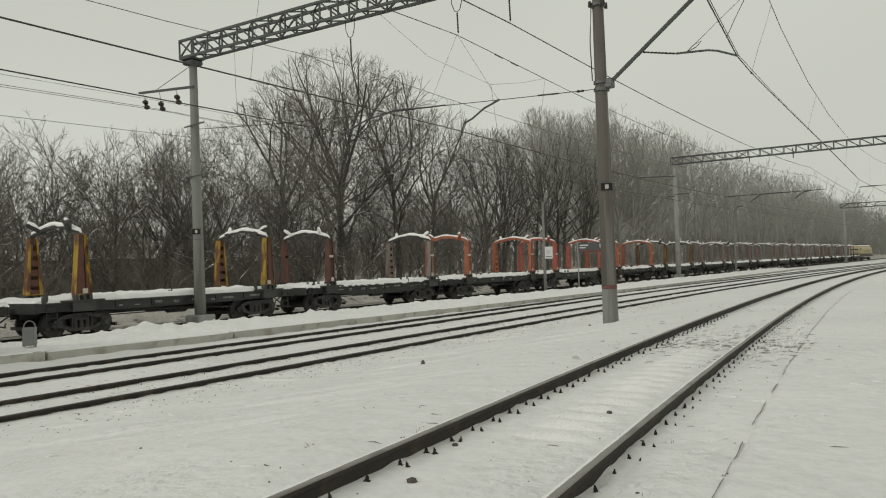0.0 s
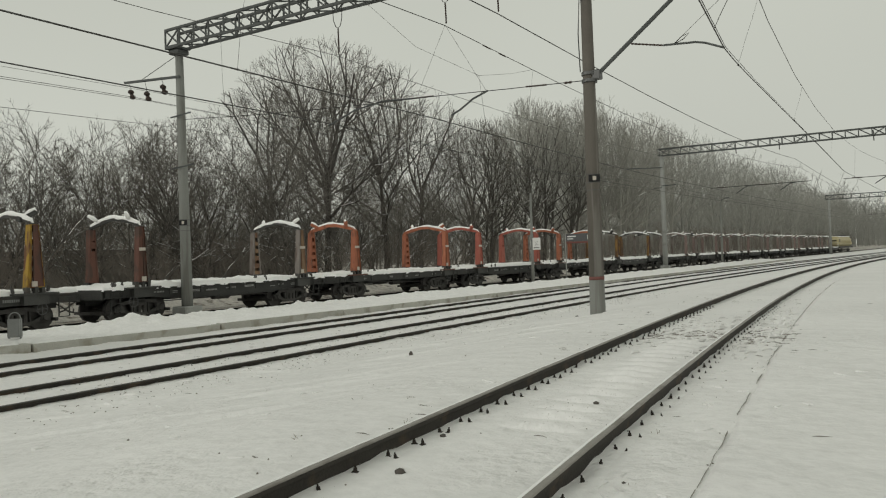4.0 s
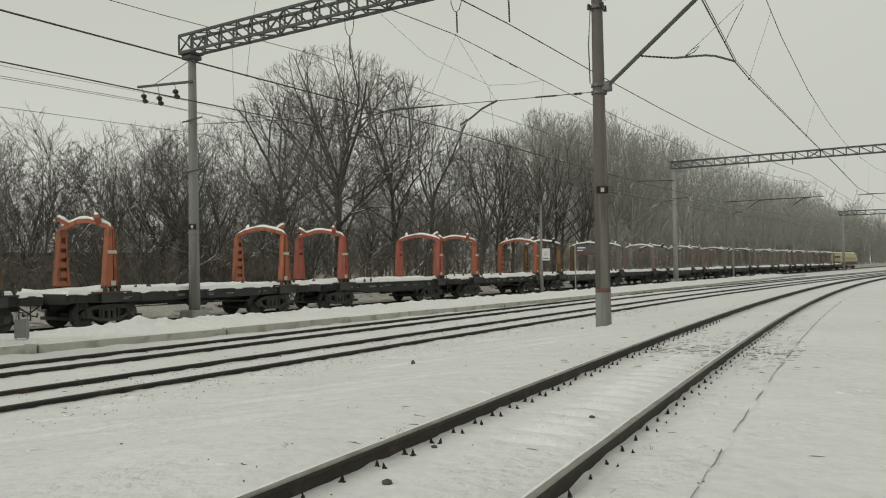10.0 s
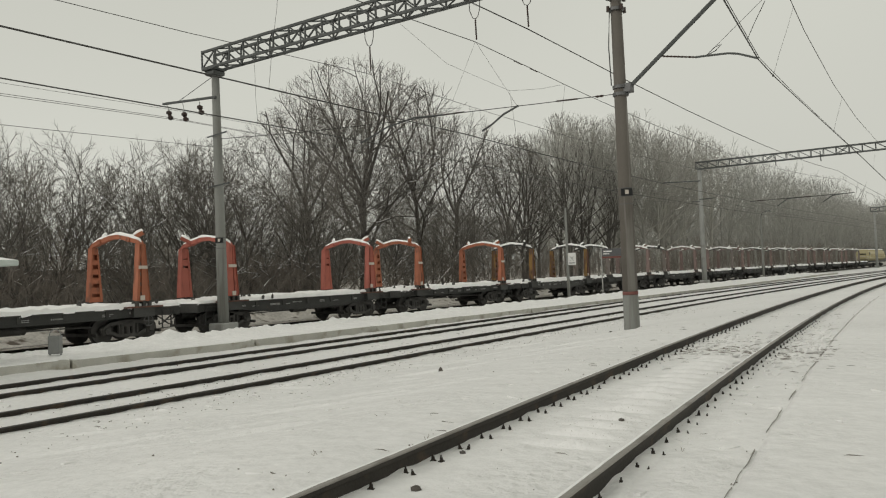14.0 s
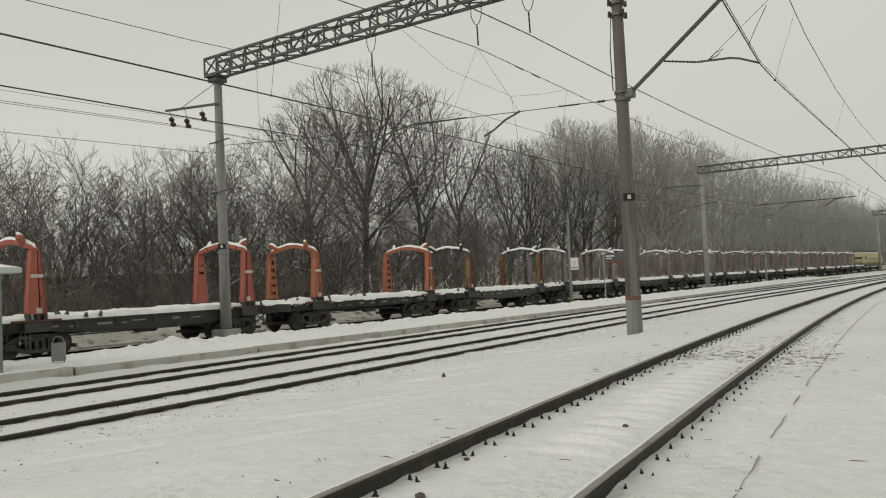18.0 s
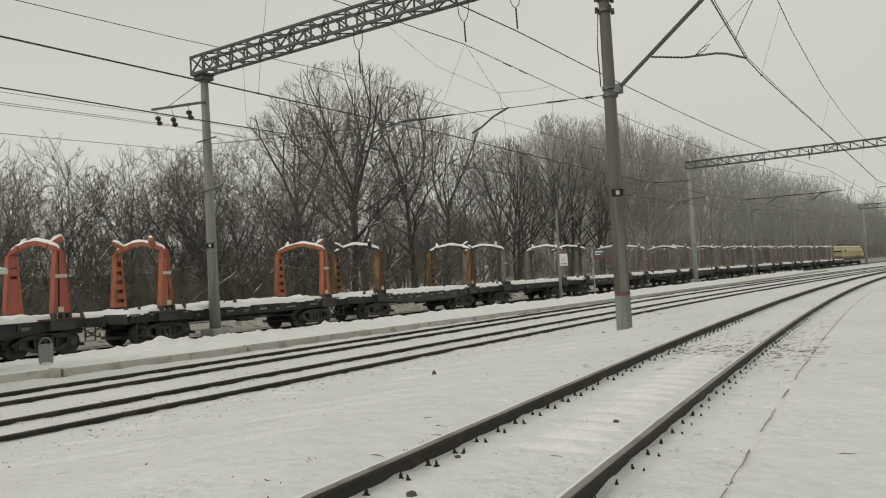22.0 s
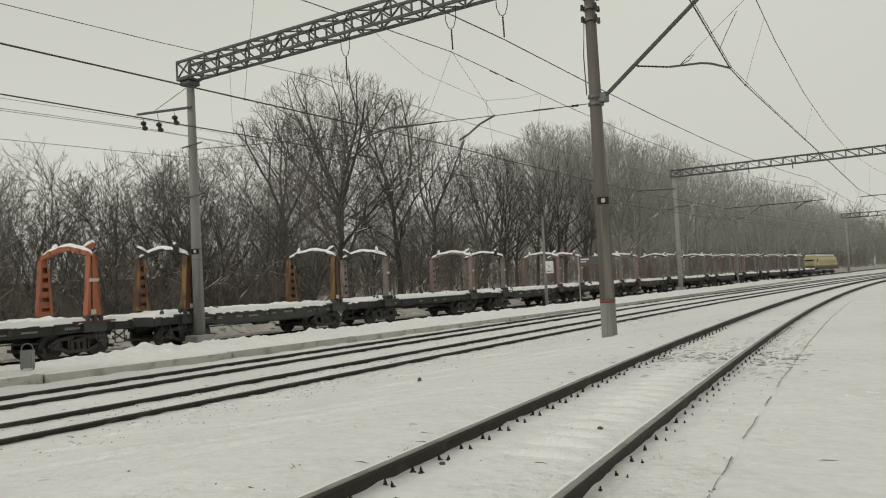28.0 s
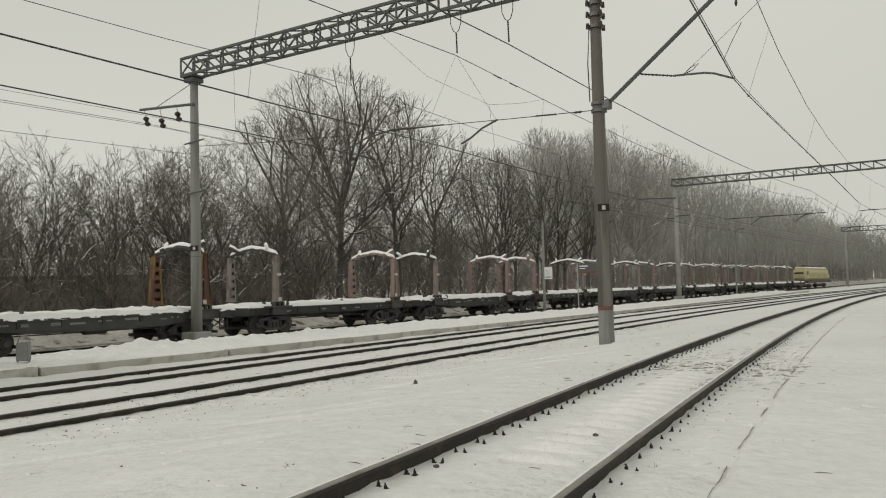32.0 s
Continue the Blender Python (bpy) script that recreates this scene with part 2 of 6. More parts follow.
# ---- materials ----
def snow_material():
    """Wind-packed snow: faint drifts, crystals, and thin dirt blown over it."""
    m = material("snow", (0.80, 0.793, 0.784), rough=0.7, vary=0.085, scale=0.4, fine=9, bump=0.0, spec=0.3)
    n, l = m.node_tree.nodes, m.node_tree.links
    b = n["Principled BSDF"]
    tc = n.new("ShaderNodeTexCoord")
    drift = n.new("ShaderNodeTexNoise")
    drift.inputs["Scale"].default_value, drift.inputs["Detail"].default_value = 1.6, 5
    grain = n.new("ShaderNodeTexNoise")
    grain.inputs["Scale"].default_value, grain.inputs["Detail"].default_value = 28, 4
    for t in (drift, grain):
        l.new(tc.outputs["Object"], t.inputs["Vector"])
    one = n.new("ShaderNodeBump")
    one.inputs["Strength"].default_value, one.inputs["Distance"].default_value = 0.75, 0.14
    two = n.new("ShaderNodeBump")
    two.inputs["Strength"].default_value, two.inputs["Distance"].default_value = 0.3, 0.012
    l.new(drift.outputs["Fac"], one.inputs["Height"])
    l.new(grain.outputs["Fac"], two.inputs["Height"])
    l.new(one.outputs["Normal"], two.inputs["Normal"])
    l.new(two.outputs["Normal"], b.inputs["Normal"])
    # crusted patches
    crust = n.new("ShaderNodeTexNoise")
    crust.inputs["Scale"].default_value, crust.inputs["Detail"].default_value = 7, 4
    where = n.new("ShaderNodeTexNoise")
    where.inputs["Scale"].default_value, where.inputs["Detail"].default_value = 0.5, 3
    l.new(tc.outputs["Object"], crust.inputs["Vector"])
    l.new(tc.outputs["Object"], where.inputs["Vector"])
    wr = n.new("ShaderNodeMapRange")
    wr.inputs["From Min"].default_value, wr.inputs["From Max"].default_value = 0.5, 0.66
    l.new(where.outputs["Fac"], wr.inputs["Value"])
    three = n.new("ShaderNodeBump")
    three.inputs["Distance"].default_value = 0.06
    l.new(wr.outputs["Result"], three.inputs["Strength"])
    l.new(crust.outputs["Fac"], three.inputs["Height"])
    l.new(two.outputs["Normal"], three.inputs["Normal"])
    l.new(three.outputs["Normal"], b.inputs["Normal"])
    # thin dirt, in patches
    patch = n.new("ShaderNodeTexNoise")
    patch.inputs["Scale"].default_value, patch.inputs["Detail"].default_value = 0.35, 4
    speck = n.new("ShaderNodeTexNoise")
    speck.inputs["Scale"].default_value, speck.inputs["Detail"].default_value = 55, 2
    l.new(tc.outputs["Object"], patch.inputs["Vector"])
    l.new(tc.outputs["Object"], speck.inputs["Vector"])
    pr = n.new("ShaderNodeMapRange")
    pr.inputs["From Min"].default_value, pr.inputs["From Max"].default_value = 0.48, 0.7
    l.new(patch.outputs["Fac"], pr.inputs["Value"])
    sr = n.new("ShaderNodeMapRange")
    sr.inputs["From Min"].default_value, sr.inputs["From Max"].default_value = 0.66, 0.72
    l.new(speck.outputs["Fac"], sr.inputs["Value"])
    mul = n.new("ShaderNodeMath")
    mul.operation = "MULTIPLY"
    l.new(pr.outputs["Result"], mul.inputs[0])
    l.new(sr.outputs["Result"], mul.inputs[1])
    mx = n.new("ShaderNodeMix")
    mx.data_type = "RGBA"
    mx.inputs["B"].default_value = (0.33, 0.30, 0.26, 1)
    old = b.inputs["Base Color"].links[0].from_socket
    l.new(mul.outputs[0], mx.inputs["Factor"])
    l.new(old, mx.inputs["A"])
    l.new(mx.outputs["Result"], b.inputs["Base Color"])
    return m


SNOW = snow_material()
SNOW_CAP = material("snow_cap", (0.91, 0.905, 0.895), rough=0.7, vary=0.04, scale=3, fine=25, bump=0.3)
TRODDEN = material("trodden_snow", (0.86, 0.853, 0.842), rough=0.75, vary=0.11, scale=2.6, fine=11, bump=1.0)
FLOOR = material("forest_floor", (0.50, 0.475, 0.44), rough=0.95, vary=0.35, scale=0.8, fine=7, bump=0.4, stain=(0.12, 0.10, 0.08), stain_at=0.55, stain_scale=1.3)
BALLAST = material("dirty_ballast", (0.44, 0.415, 0.375), rough=0.95, vary=0.3, scale=2.2, fine=14, bump=0.6, stain=(0.17, 0.145, 0.12), stain_at=0.5, stain_scale=3.5)
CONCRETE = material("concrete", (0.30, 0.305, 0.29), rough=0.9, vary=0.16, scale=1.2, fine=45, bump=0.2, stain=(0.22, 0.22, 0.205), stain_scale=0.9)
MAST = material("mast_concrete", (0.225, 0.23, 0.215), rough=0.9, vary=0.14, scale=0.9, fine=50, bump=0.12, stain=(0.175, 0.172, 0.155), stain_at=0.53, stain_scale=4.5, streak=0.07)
MAST_BROWN = material("mast_stained", (0.135, 0.122, 0.107), rough=0.9, vary=0.2, scale=0.8, fine=50, bump=0.12, stain=(0.235, 0.225, 0.205), stain_at=0.52, stain_scale=4.0, streak=0.05)
KERB = material("kerb_concrete", (0.47, 0.46, 0.42), rough=0.95, vary=0.16, scale=2, fine=35, bump=0.3, stain=(0.3, 0.28, 0.23), stain_at=0.52, stain_scale=1.2, each=0.1)
RAIL_SIDE = material("rail_rust", (0.036, 0.032, 0.027), rough=0.75, vary=0.3, scale=2.5, fine=45, bump=0.2, stain=(0.07, 0.052, 0.037), stain_scale=3)
RAIL_TOP = material("rail_head", (0.08, 0.078, 0.072), rough=0.5, metal=0.3, vary=0.12, scale=1.5, fine=30, bump=0.05)
RAIL_DULL = material("rail_head_frosted", (0.27, 0.255, 0.232), rough=0.55, metal=0.0, vary=0.15, scale=1.5, fine=30, bump=0.05, stain=(0.2, 0.185, 0.165), stain_at=0.56, stain_scale=2.5)
BOLT = material("bolt_rust", (0.035, 0.028, 0.023), rough=0.8, vary=0.3, scale=20, fine=90, bump=0.2)
LATTICE = material("lattice_paint", (0.085, 0.09, 0.088), rough=0.65, vary=0.2, scale=1.0, fine=30)
WIRE = material("wire", (0.06, 0.058, 0.055), rough=0.6, metal=0.3, vary=0.1)
INSUL = material("insulator", (0.045, 0.03, 0.025), rough=0.3, vary=0.15)
FITTING = material("galvanised_fitting", (0.13, 0.13, 0.13), rough=0.5, metal=0.5, vary=0.2)
FRAME = material("wagon_frame", (0.058, 0.058, 0.055), rough=0.75, vary=0.35, scale=1.4, fine=30, bump=0.25, stain=(0.075, 0.06, 0.05), stain_at=0.6, stain_scale=1.8, each=0.2)
BOGIE = material("bogie_iron", (0.085, 0.082, 0.078), rough=0.8, vary=0.35, scale=3, fine=35, bump=0.3, stain=(0.07, 0.065, 0.06), stain_at=0.62, stain_scale=4)
WHITE = material("white_stencil", (0.3, 0.3, 0.29), rough=0.8, vary=0.2, scale=15, fine=80, bump=0)
PLATE = material("pale_plate", (0.52, 0.47, 0.41), rough=0.7, vary=0.1, scale=12, fine=60, bump=0)
RED = material("red_paint", (0.17, 0.07, 0.06), rough=0.6, vary=0.12)
BLACK = material("black_paint", (0.015, 0.015, 0.016), rough=0.6, vary=0.1)
BOARD = material("board_dark", (0.10, 0.10, 0.105), rough=0.6, vary=0.1)
BOARD_POST = material("board_post", (0.36, 0.36, 0.34), rough=0.7, vary=0.12)
SIGN = material("sign_white", (0.7, 0.7, 0.68), rough=0.6, vary=0.06)
BIN = material("bin_paint", (0.26, 0.265, 0.26), rough=0.7, vary=0.14, scale=6, stain=(0.2, 0.17, 0.14), stain_at=0.62, stain_scale=5)
SHELTER = material("shelter_panel", (0.50, 0.55, 0.52), rough=0.6, vary=0.08)
SHELTER_POST = material("shelter_post", (0.2, 0.225, 0.205), rough=0.6, vary=0.12)
SHELTER_WALL = material("shelter_wall", (0.09, 0.09, 0.09), rough=0.6, vary=0.15)
FENCE = material("fence_concrete", (0.21, 0.20, 0.185), rough=0.95, vary=0.2, scale=0.7, each=0.15)
LOCO_TRIM = material("loco_trim", (0.38, 0.32, 0.17), rough=0.6, vary=0.15)
LOCO = material("loco_yellow", (0.47, 0.41, 0.24), rough=0.55, vary=0.12, scale=1.5, stain=(0.3, 0.22, 0.1), stain_at=0.62, stain_scale=1.5)
GLASS = material("dark_glass", (0.02, 0.022, 0.025), rough=0.12, vary=0.05, bump=0, spec=0.5)
STONE = material("stone", (0.10, 0.09, 0.08), rough=0.9, vary=0.3, scale=20, fine=90, bump=0.4)
# grit, and the painted shade in the gaps of trodden snow
GRIT_AND_SHADE = material("grit", (0.2, 0.18, 0.155), rough=0.95, vary=0.3, scale=8, bump=0)
JOINT = material("joint_dirt", (0.36, 0.345, 0.32), rough=0.95, vary=0.3, scale=6, bump=0)
STRAW = material("dry_grass", (0.16, 0.12, 0.075), rough=0.9, vary=0.2, bump=0)
BARK = material("bark", (0.105, 0.098, 0.089), rough=0.95, vary=0.3, scale=1.0, fine=12, bump=0.3, each=0.22)
TWIG = material("twigs", (0.16, 0.148, 0.133), rough=0.95, vary=0.25, scale=0.5, fine=5, bump=0, each=0.25)
BRUSH = material("brushwood", (0.195, 0.172, 0.15), rough=0.95, vary=0.3, scale=0.6, fine=6, bump=0, each=0.25)
# twigs paled to stand for haze over the deeper and farther wood
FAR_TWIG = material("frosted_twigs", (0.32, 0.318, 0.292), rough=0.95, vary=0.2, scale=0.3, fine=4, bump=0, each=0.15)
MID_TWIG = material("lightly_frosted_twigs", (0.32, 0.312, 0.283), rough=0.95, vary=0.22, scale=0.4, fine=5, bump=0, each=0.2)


def paint(name, colour, rust, at=0.55):
    return material(name, colour, rough=0.6, vary=0.16, scale=1.6, fine=28, bump=0.12, stain=rust, stain_at=at, stain_scale=3.0, each=0.1, streak=0.35)


PAINTS = {
    "orange": paint("orange_paint", (0.335, 0.117, 0.064), (0.19, 0.08, 0.05), 0.56),
    "red": paint("red_orange_paint", (0.34, 0.102, 0.074), (0.23, 0.07, 0.052), 0.6),
    "yellow": paint("yellow_paint", (0.36, 0.225, 0.03), (0.13, 0.06, 0.03), 0.48),
    "ochre": paint("worn_ochre_paint", (0.20, 0.115, 0.035), (0.10, 0.055, 0.03), 0.48),
    "brown": paint("brown_rust_paint", (0.12, 0.055, 0.04), (0.075, 0.045, 0.035), 0.5),
    # pink and grey are lightened to stand for haze over the far wagons
    "pink": paint("faded_red_paint", (0.23, 0.165, 0.15), (0.17, 0.13, 0.118), 0.54),
    "grey": paint("grey_brown_paint", (0.2, 0.176, 0.16), (0.13, 0.1, 0.085), 0.54),
    "tan": paint("bare_tan_paint", (0.235, 0.15, 0.09), (0.15, 0.08, 0.05), 0.5),
}

# ---- ground ----
def steps(*spans):
    out = []
    for a, b, s in spans:
        out += list(np.arange(a, b, s))
    return out


def sheet(name, us, ys, base, mat, label, category, lift=0.0):
    """A sheet of ground between two lines beside a base line."""
    verts, faces = [], []
    for y in ys:
        c = base(y)
        for u in us:
            verts.append((c + u, y, ground_z(c + u, y) + lift))
    n = len(us)
    for j in range(len(ys) - 1):
        for i in range(n - 1):
            faces.append((j * n + i, j * n + i + 1, (j + 1) * n + i + 1, (j + 1) * n + i))
    me = bpy.data.meshes.new(name)
    me.from_pydata(verts, [], faces)
    me.materials.append(mat)
    me.polygons.foreach_set("use_smooth", [True] * len(faces))
    return tagged(new(name, me), label, category, kind="structure")


GROUND_Y = steps((-130, -20, 15), (-20, -2, 2), (-2, 26, 0.22), (26, 60, 0.7), (60, 150, 2.5), (150, 420, 10), (420, 901, 60))
sheet("ground", steps((-31, -14, 0.6), (-14, 2.5, 0.2), (2.5, 10, 0.5), (10, 30, 4), (30, 630, 100)), GROUND_Y, siding, SNOW, "snow-covered ground between and beside the tracks", "ground")
sheet("forest_floor", steps((-600, -100, 100), (-100, -40, 10), (-40, -8, 1.6), (-8, -1.2, 0.35)) + [-1.2], steps((-130, -20, 15), (-20, 60, 0.8), (60, 150, 3), (150, 420, 10), (420, 901, 60)), lambda y: goods_line(y) - 2.0, FLOOR, "uneven forest floor of leaf litter and thin snow", "ground", lift=0.03)

sheet("trackbed", [-3.0, -2.4, -1.8, -1.2, -0.8, -0.4, 0, 0.4, 0.8, 1.1, 1.4, 1.75], steps((-60, 4, 4), (4, 60, 0.4), (60, 130, 2), (130, 420, 10)), goods_line, BALLAST, "dirty trodden snow and ballast under the goods train", "trackbed", lift=0.02)

# ---- tracks ----
RAIL_HEAD = [(-0.036, -0.03), (-0.036, -0.006), (-0.028, 0.0), (0.028, 0.0), (0.036, -0.006), (0.036, -0.03)]
RAIL_BODY = [(-0.035, -0.012), (0.0365, -0.012), (0.0365, -0.042), (0.011, -0.056), (0.011, -0.145), (0.066, -0.162), (0.066, -0.18), (-0.066, -0.18), (-0.066, -0.162), (-0.011, -0.145), (-0.011, -0.056), (-0.0365, -0.042)]
TRACK_Y = steps((-60, -4, 4), (-4, 40, 1.0), (40, 150, 3), (150, 600, 12))


def rail(line, side, z, parent, top):
    at = lambda y: (line(y) + side, y, z)
    bm = bmesh.new()
    sweep(bm, [at(y) for y in TRACK_Y], RAIL_BODY[::-1])
    r = part("rail", bm, RAIL_SIDE, parent)
    bm = bmesh.new()
    sweep(bm, [at(y) for y in TRACK_Y], RAIL_HEAD[::-1])
    part("rail_head", bm, top, r, "worn dull running surface" if top is RAIL_DULL else "worn running surface")
    if top is RAIL_DULL:
        bm = bmesh.new()
        ys = [y for y in steps((-8, 40, 0.12), (40, 120, 2.0))]
        rows = []
        for y in ys:
            x, w = line(y) + side, 0.016 + 0.012 * ripple(side, y, 0.8, 21) + 0.006 * ripple(side, y, 0.2, 22)
            rows.append([bm.verts.new(c) for c in ((x - 0.038, y, z - 0.012), (x - 0.035, y, z + 0.002), (x - 0.03 + max(w, 0.003), y, z + 0.0025), (x - 0.027 + max(w, 0.003), y, z - 0.002))])
        for a, b in zip(rows, rows[1:]):
            for j in range(3):
                bm.faces.new((a[j], a[j + 1], b[j + 1], b[j]))
        part("frost_line", bm, SNOW_CAP, r, "pale line along the rail head", smooth=True)


def bolt_mesh():
    """A clip bolt: stud, nut, washer and the rail clip under it."""
    bm = bmesh.new()
    tube(bm, [(0, 0, -0.05), (0, 0, 0.016)], [0.042, 0.034], 8)
    tube(bm, [(0, 0, 0.016), (0, 0, 0.055)], [0.03, 0.028], 6)
    tube(bm, [(0, 0, 0.055), (0, 0, 0.095)], [0.016, 0.014], 6)
    box(bm, -0.05, 0.05, -0.035, 0.035, -0.05, -0.005)
    me = bpy.data.meshes.new("bolt")
    bm.to_mesh(me)
    bm.free()
    me.materials.append(BOLT)
    return me


BOLT_MESH = bolt_mesh()


def sleeper_hump(line, y, z):
    """A sleeper under snow, felt as a low rounded ridge."""
    bm = bmesh.new()
    n, k = 8, 4
    rows = []
    for i in range(n + 1):
        u = -0.66 + 1.32 * i / n
        rows.append([bm.verts.new((line(y) + u, y + 0.12 * (j / k - 0.5) * 2 + 0.05 * ripple(u, y, 0.6, 2), z + (0.1 + 0.035 * ripple(u, y, 0.25, 6)) * (0.3 + 0.7 * ease((u + 0.5) / 0.7)) * math.sin(math.pi * j / k) * math.sin(math.pi * min(max(i / n, 0.02), 0.98)) - 0.02)) for j in range(k + 1)])
    for a, b in zip(rows, rows[1:]):
        for j in range(k):
            bm.faces.new((a[j], b[j], b[j + 1], a[j + 1]))
    return bm


def snow_against(line, side, z, level, y0, y1, step):
    """Snow blown against a rail's near side, its upper edge uneven."""
    bm = bmesh.new()
    rows = []
    for y in np.arange(y0, y1, step):
        up = level + 0.014 + 0.026 * ripple(side, y, 0.9, 3) + 0.026 * ripple(side, y, 0.25, 6)
        x = line(y) + side
        wide = 0.16 + 0.06 * ripple(side, y, 0.6, 9)
        rows.append([bm.verts.new(c) for c in ((x + 0.008, y, up), (x + 0.05, y, up - 0.006), (x + wide * 0.6, y, level + 0.4 * (up - level) + 0.008), (x + wide, y, level + 0.006), (x + wide + 0.1, y, level - 0.03))])
    for a, b in zip(rows, rows[1:]):
        for j in range(4):
            bm.faces.new((a[j], a[j + 1], b[j + 1], b[j]))
    return bm


def track(name, line, z, label, bolts=(), pitch=0.545, humps=None, top=RAIL_TOP, banks=()):
    t = thing(name, pose(0, 0, 0), label, "railway track", kind="structure")
    for side in (-0.795, 0.795):
        rail(line, side, z, t, top)
    for side, level, y0, y1, step in banks:
        part("blown_snow", snow_against(line, side, z, level, y0, y1, step), SNOW, t, smooth=True)
    rnd = random.Random(5)
    for side, y0, y1, size in bolts:
        y = y0
        while y < y1:
            for across, along_, s in ((0.092, 0.0, 1.0), (0.165, 0.02, 0.9 if side < 0 else 0.5)):
                if rnd.random() < (0.97 if across < 0.15 else 0.85):
                    ob = new("bolt", BOLT_MESH)
                    ob.parent = t
                    lift = ground_z(line(y) + side + across, y) if size == 1 else z - 0.112
                    ob.matrix_world = pose(line(y) + side + across, y + along_ + rnd.uniform(-0.015, 0.015), lift + 0.012 * rnd.random(), rnd.uniform(-10, 10), rnd.uniform(-10, 10), rnd.uniform(0, 90)) @ Matrix.Scale(0.49 * s * size, 4)
            y += pitch
    if humps:
        y = humps[0]
        while y < humps[1]:
            part("sleeper", sleeper_hump(line, y, z - 0.152), SNOW, t, smooth=True)
            y += pitch
    return t


track("near_track", siding, HEAD_NEAR, "curving railway track, rusty rails and bolts standing out of the snow", [(-0.795, 3.05, 21, 1.0), (0.795, 3.07, 21, 1.0)], 0.44, (6.2, 13), RAIL_DULL, [(-0.795, SNOW_NEAR - 0.03, 2.5, 30, 0.09), (0.795, SNOW_NEAR - 0.02, 2.0, 30, 0.09)])
track("main_track", main_a, 0, "straight railway track, rusty rails half buried in snow", [(-0.795, 4, 34, 0.6)], 0.545, None, RAIL_TOP, [(-0.795, SNOW_MAIN, 2, 60, 0.14), (0.795, SNOW_MAIN, 2, 60, 0.12)])
track("main_track", main_b, 0, "straight railway track in snow beside the platform kerb", [(-0.795, 8, 30, 0.5)], 1.09, None, RAIL_TOP, [(-0.795, SNOW_MAIN, 6, 60, 0.16), (0.795, SNOW_MAIN, 6, 60, 0.16)])
track("goods_track", goods_line, 0, "railway track in dirty snow, carrying the goods train")


# ---- the island platform: kerb blocks, snow and a ploughed bank ----
def bank_z(u, y):
    """The snow on the platform, u metres from its kerb: flat, then a ploughed ridge."""
    z = DECK + 0.012 * ripple(u, y, 0.5, 2)
    gap = ease((y - 13.2) / 2.5)
    high = 0.6 + 0.25 * math.exp(-((y - 18) / 4.5) ** 2)
    ridge = math.exp(-((u + 3.95 + 0.35 * ripple(0, y, 3, 9)) / 0.5) ** 2) * high * (0.12 + 0.16 * (ripple(u, y, 1.1, 4) + ripple(u, y, 0.45, 6) * 0.6 + ripple(u, y, 0.2, 7) * 0.35 + 0.3)) * gap
    rough = (0.09 * max(ripple(u, y, 0.42, 12), -0.1) + 0.035 * ripple(u, y, 0.17, 13)) * ease((-u - 0.5) / 0.7)
    return z + rough + (0.1 * max(0, ripple(u, y, 0.36, 14)) + 0.05 * max(0, ripple(u, y, 0.18, 15))) * ease((-u - 2.6) / 0.8) + (0.045 * ripple(u, y, 0.33, 3) + 0.03 * ripple(u, y, 0.16, 5)) * ease((-u - 2.4) / 1.2) * (0.4 + 0.6 * gap) + max(ridge, 0) + 0.03 * gap * ripple(u, y, 0.8, 7) * ease(-u / 3)


def platform():
    t = thing("platform", pose(0, 0, 0), "low island platform under trodden snow with a concrete kerb", "platform", kind="structure")
    us = [-0.30, -0.45] + list(np.arange(-0.6, -4.75, -0.14)) + [-4.85, -5.3]
    ys = steps((-60, 0, 6), (0, 8, 0.5), (8, 40, 0.16), (40, 60, 0.4), (60, 127.5, 1.2))
    verts, faces = [], []
    for y in ys:
        for u in us:
            z = bank_z(u, y) if u > -4.8 else (DECK - 0.05 + 0.04 * ripple(u, y, 0.5, 5) if u > -5 else -0.3)
            verts.append((kerb_line(y) + u, y, z))
    n = len(us)
    for j in range(len(ys) - 1):
        for i in range(n - 1):
            faces.append((j * n + i, (j + 1) * n + i, (j + 1) * n + i + 1, j * n + i + 1))
    me = bpy.data.meshes.new("platform_snow")
    me.from_pydata(verts, [], faces)
    me.materials.append(TRODDEN)
    me.polygons.foreach_set("use_smooth", [True] * len(faces))
    new("platform_snow", me).parent = t
    # kerb blocks, six metres each, a little out of line
    rnd = random.Random(11)
    y = -30.6
    while y < 124:
        a, b = y + 0.02, y + 6.04
        bm = bmesh.new()
        off, dz = rnd.uniform(-0.03, 0.03), rnd.uniform(-0.015, 0.015)
        box(bm, -0.32, 0, 0, b - a, -0.45, 0.0, bevel=0.015)
        k = part("kerb_block", bm, KERB, t)
        ang = math.degrees(math.atan2(kerb_line(b) - kerb_line(a), b - a))
        k.matrix_world = pose(kerb_line(a) + off, a, DECK + 0.015 + dz, 0, 0, -ang)
        bm = bmesh.new()
        pts = [(-0.20 + 0.02 * ripple(0, a + q, 0.7, 3), q, 0.0) for q in np.arange(0.04, b - a, 0.3)]
        sweep(bm, pts, [(-0.13, -0.01), (-0.11, 0.028), (0.05, 0.024), (0.15, -0.005)][::-1])
        c = part("snow_strip", bm, SNOW_CAP, t, smooth=True)
        c.matrix_world = k.matrix_world
        y += 6.06


platform()


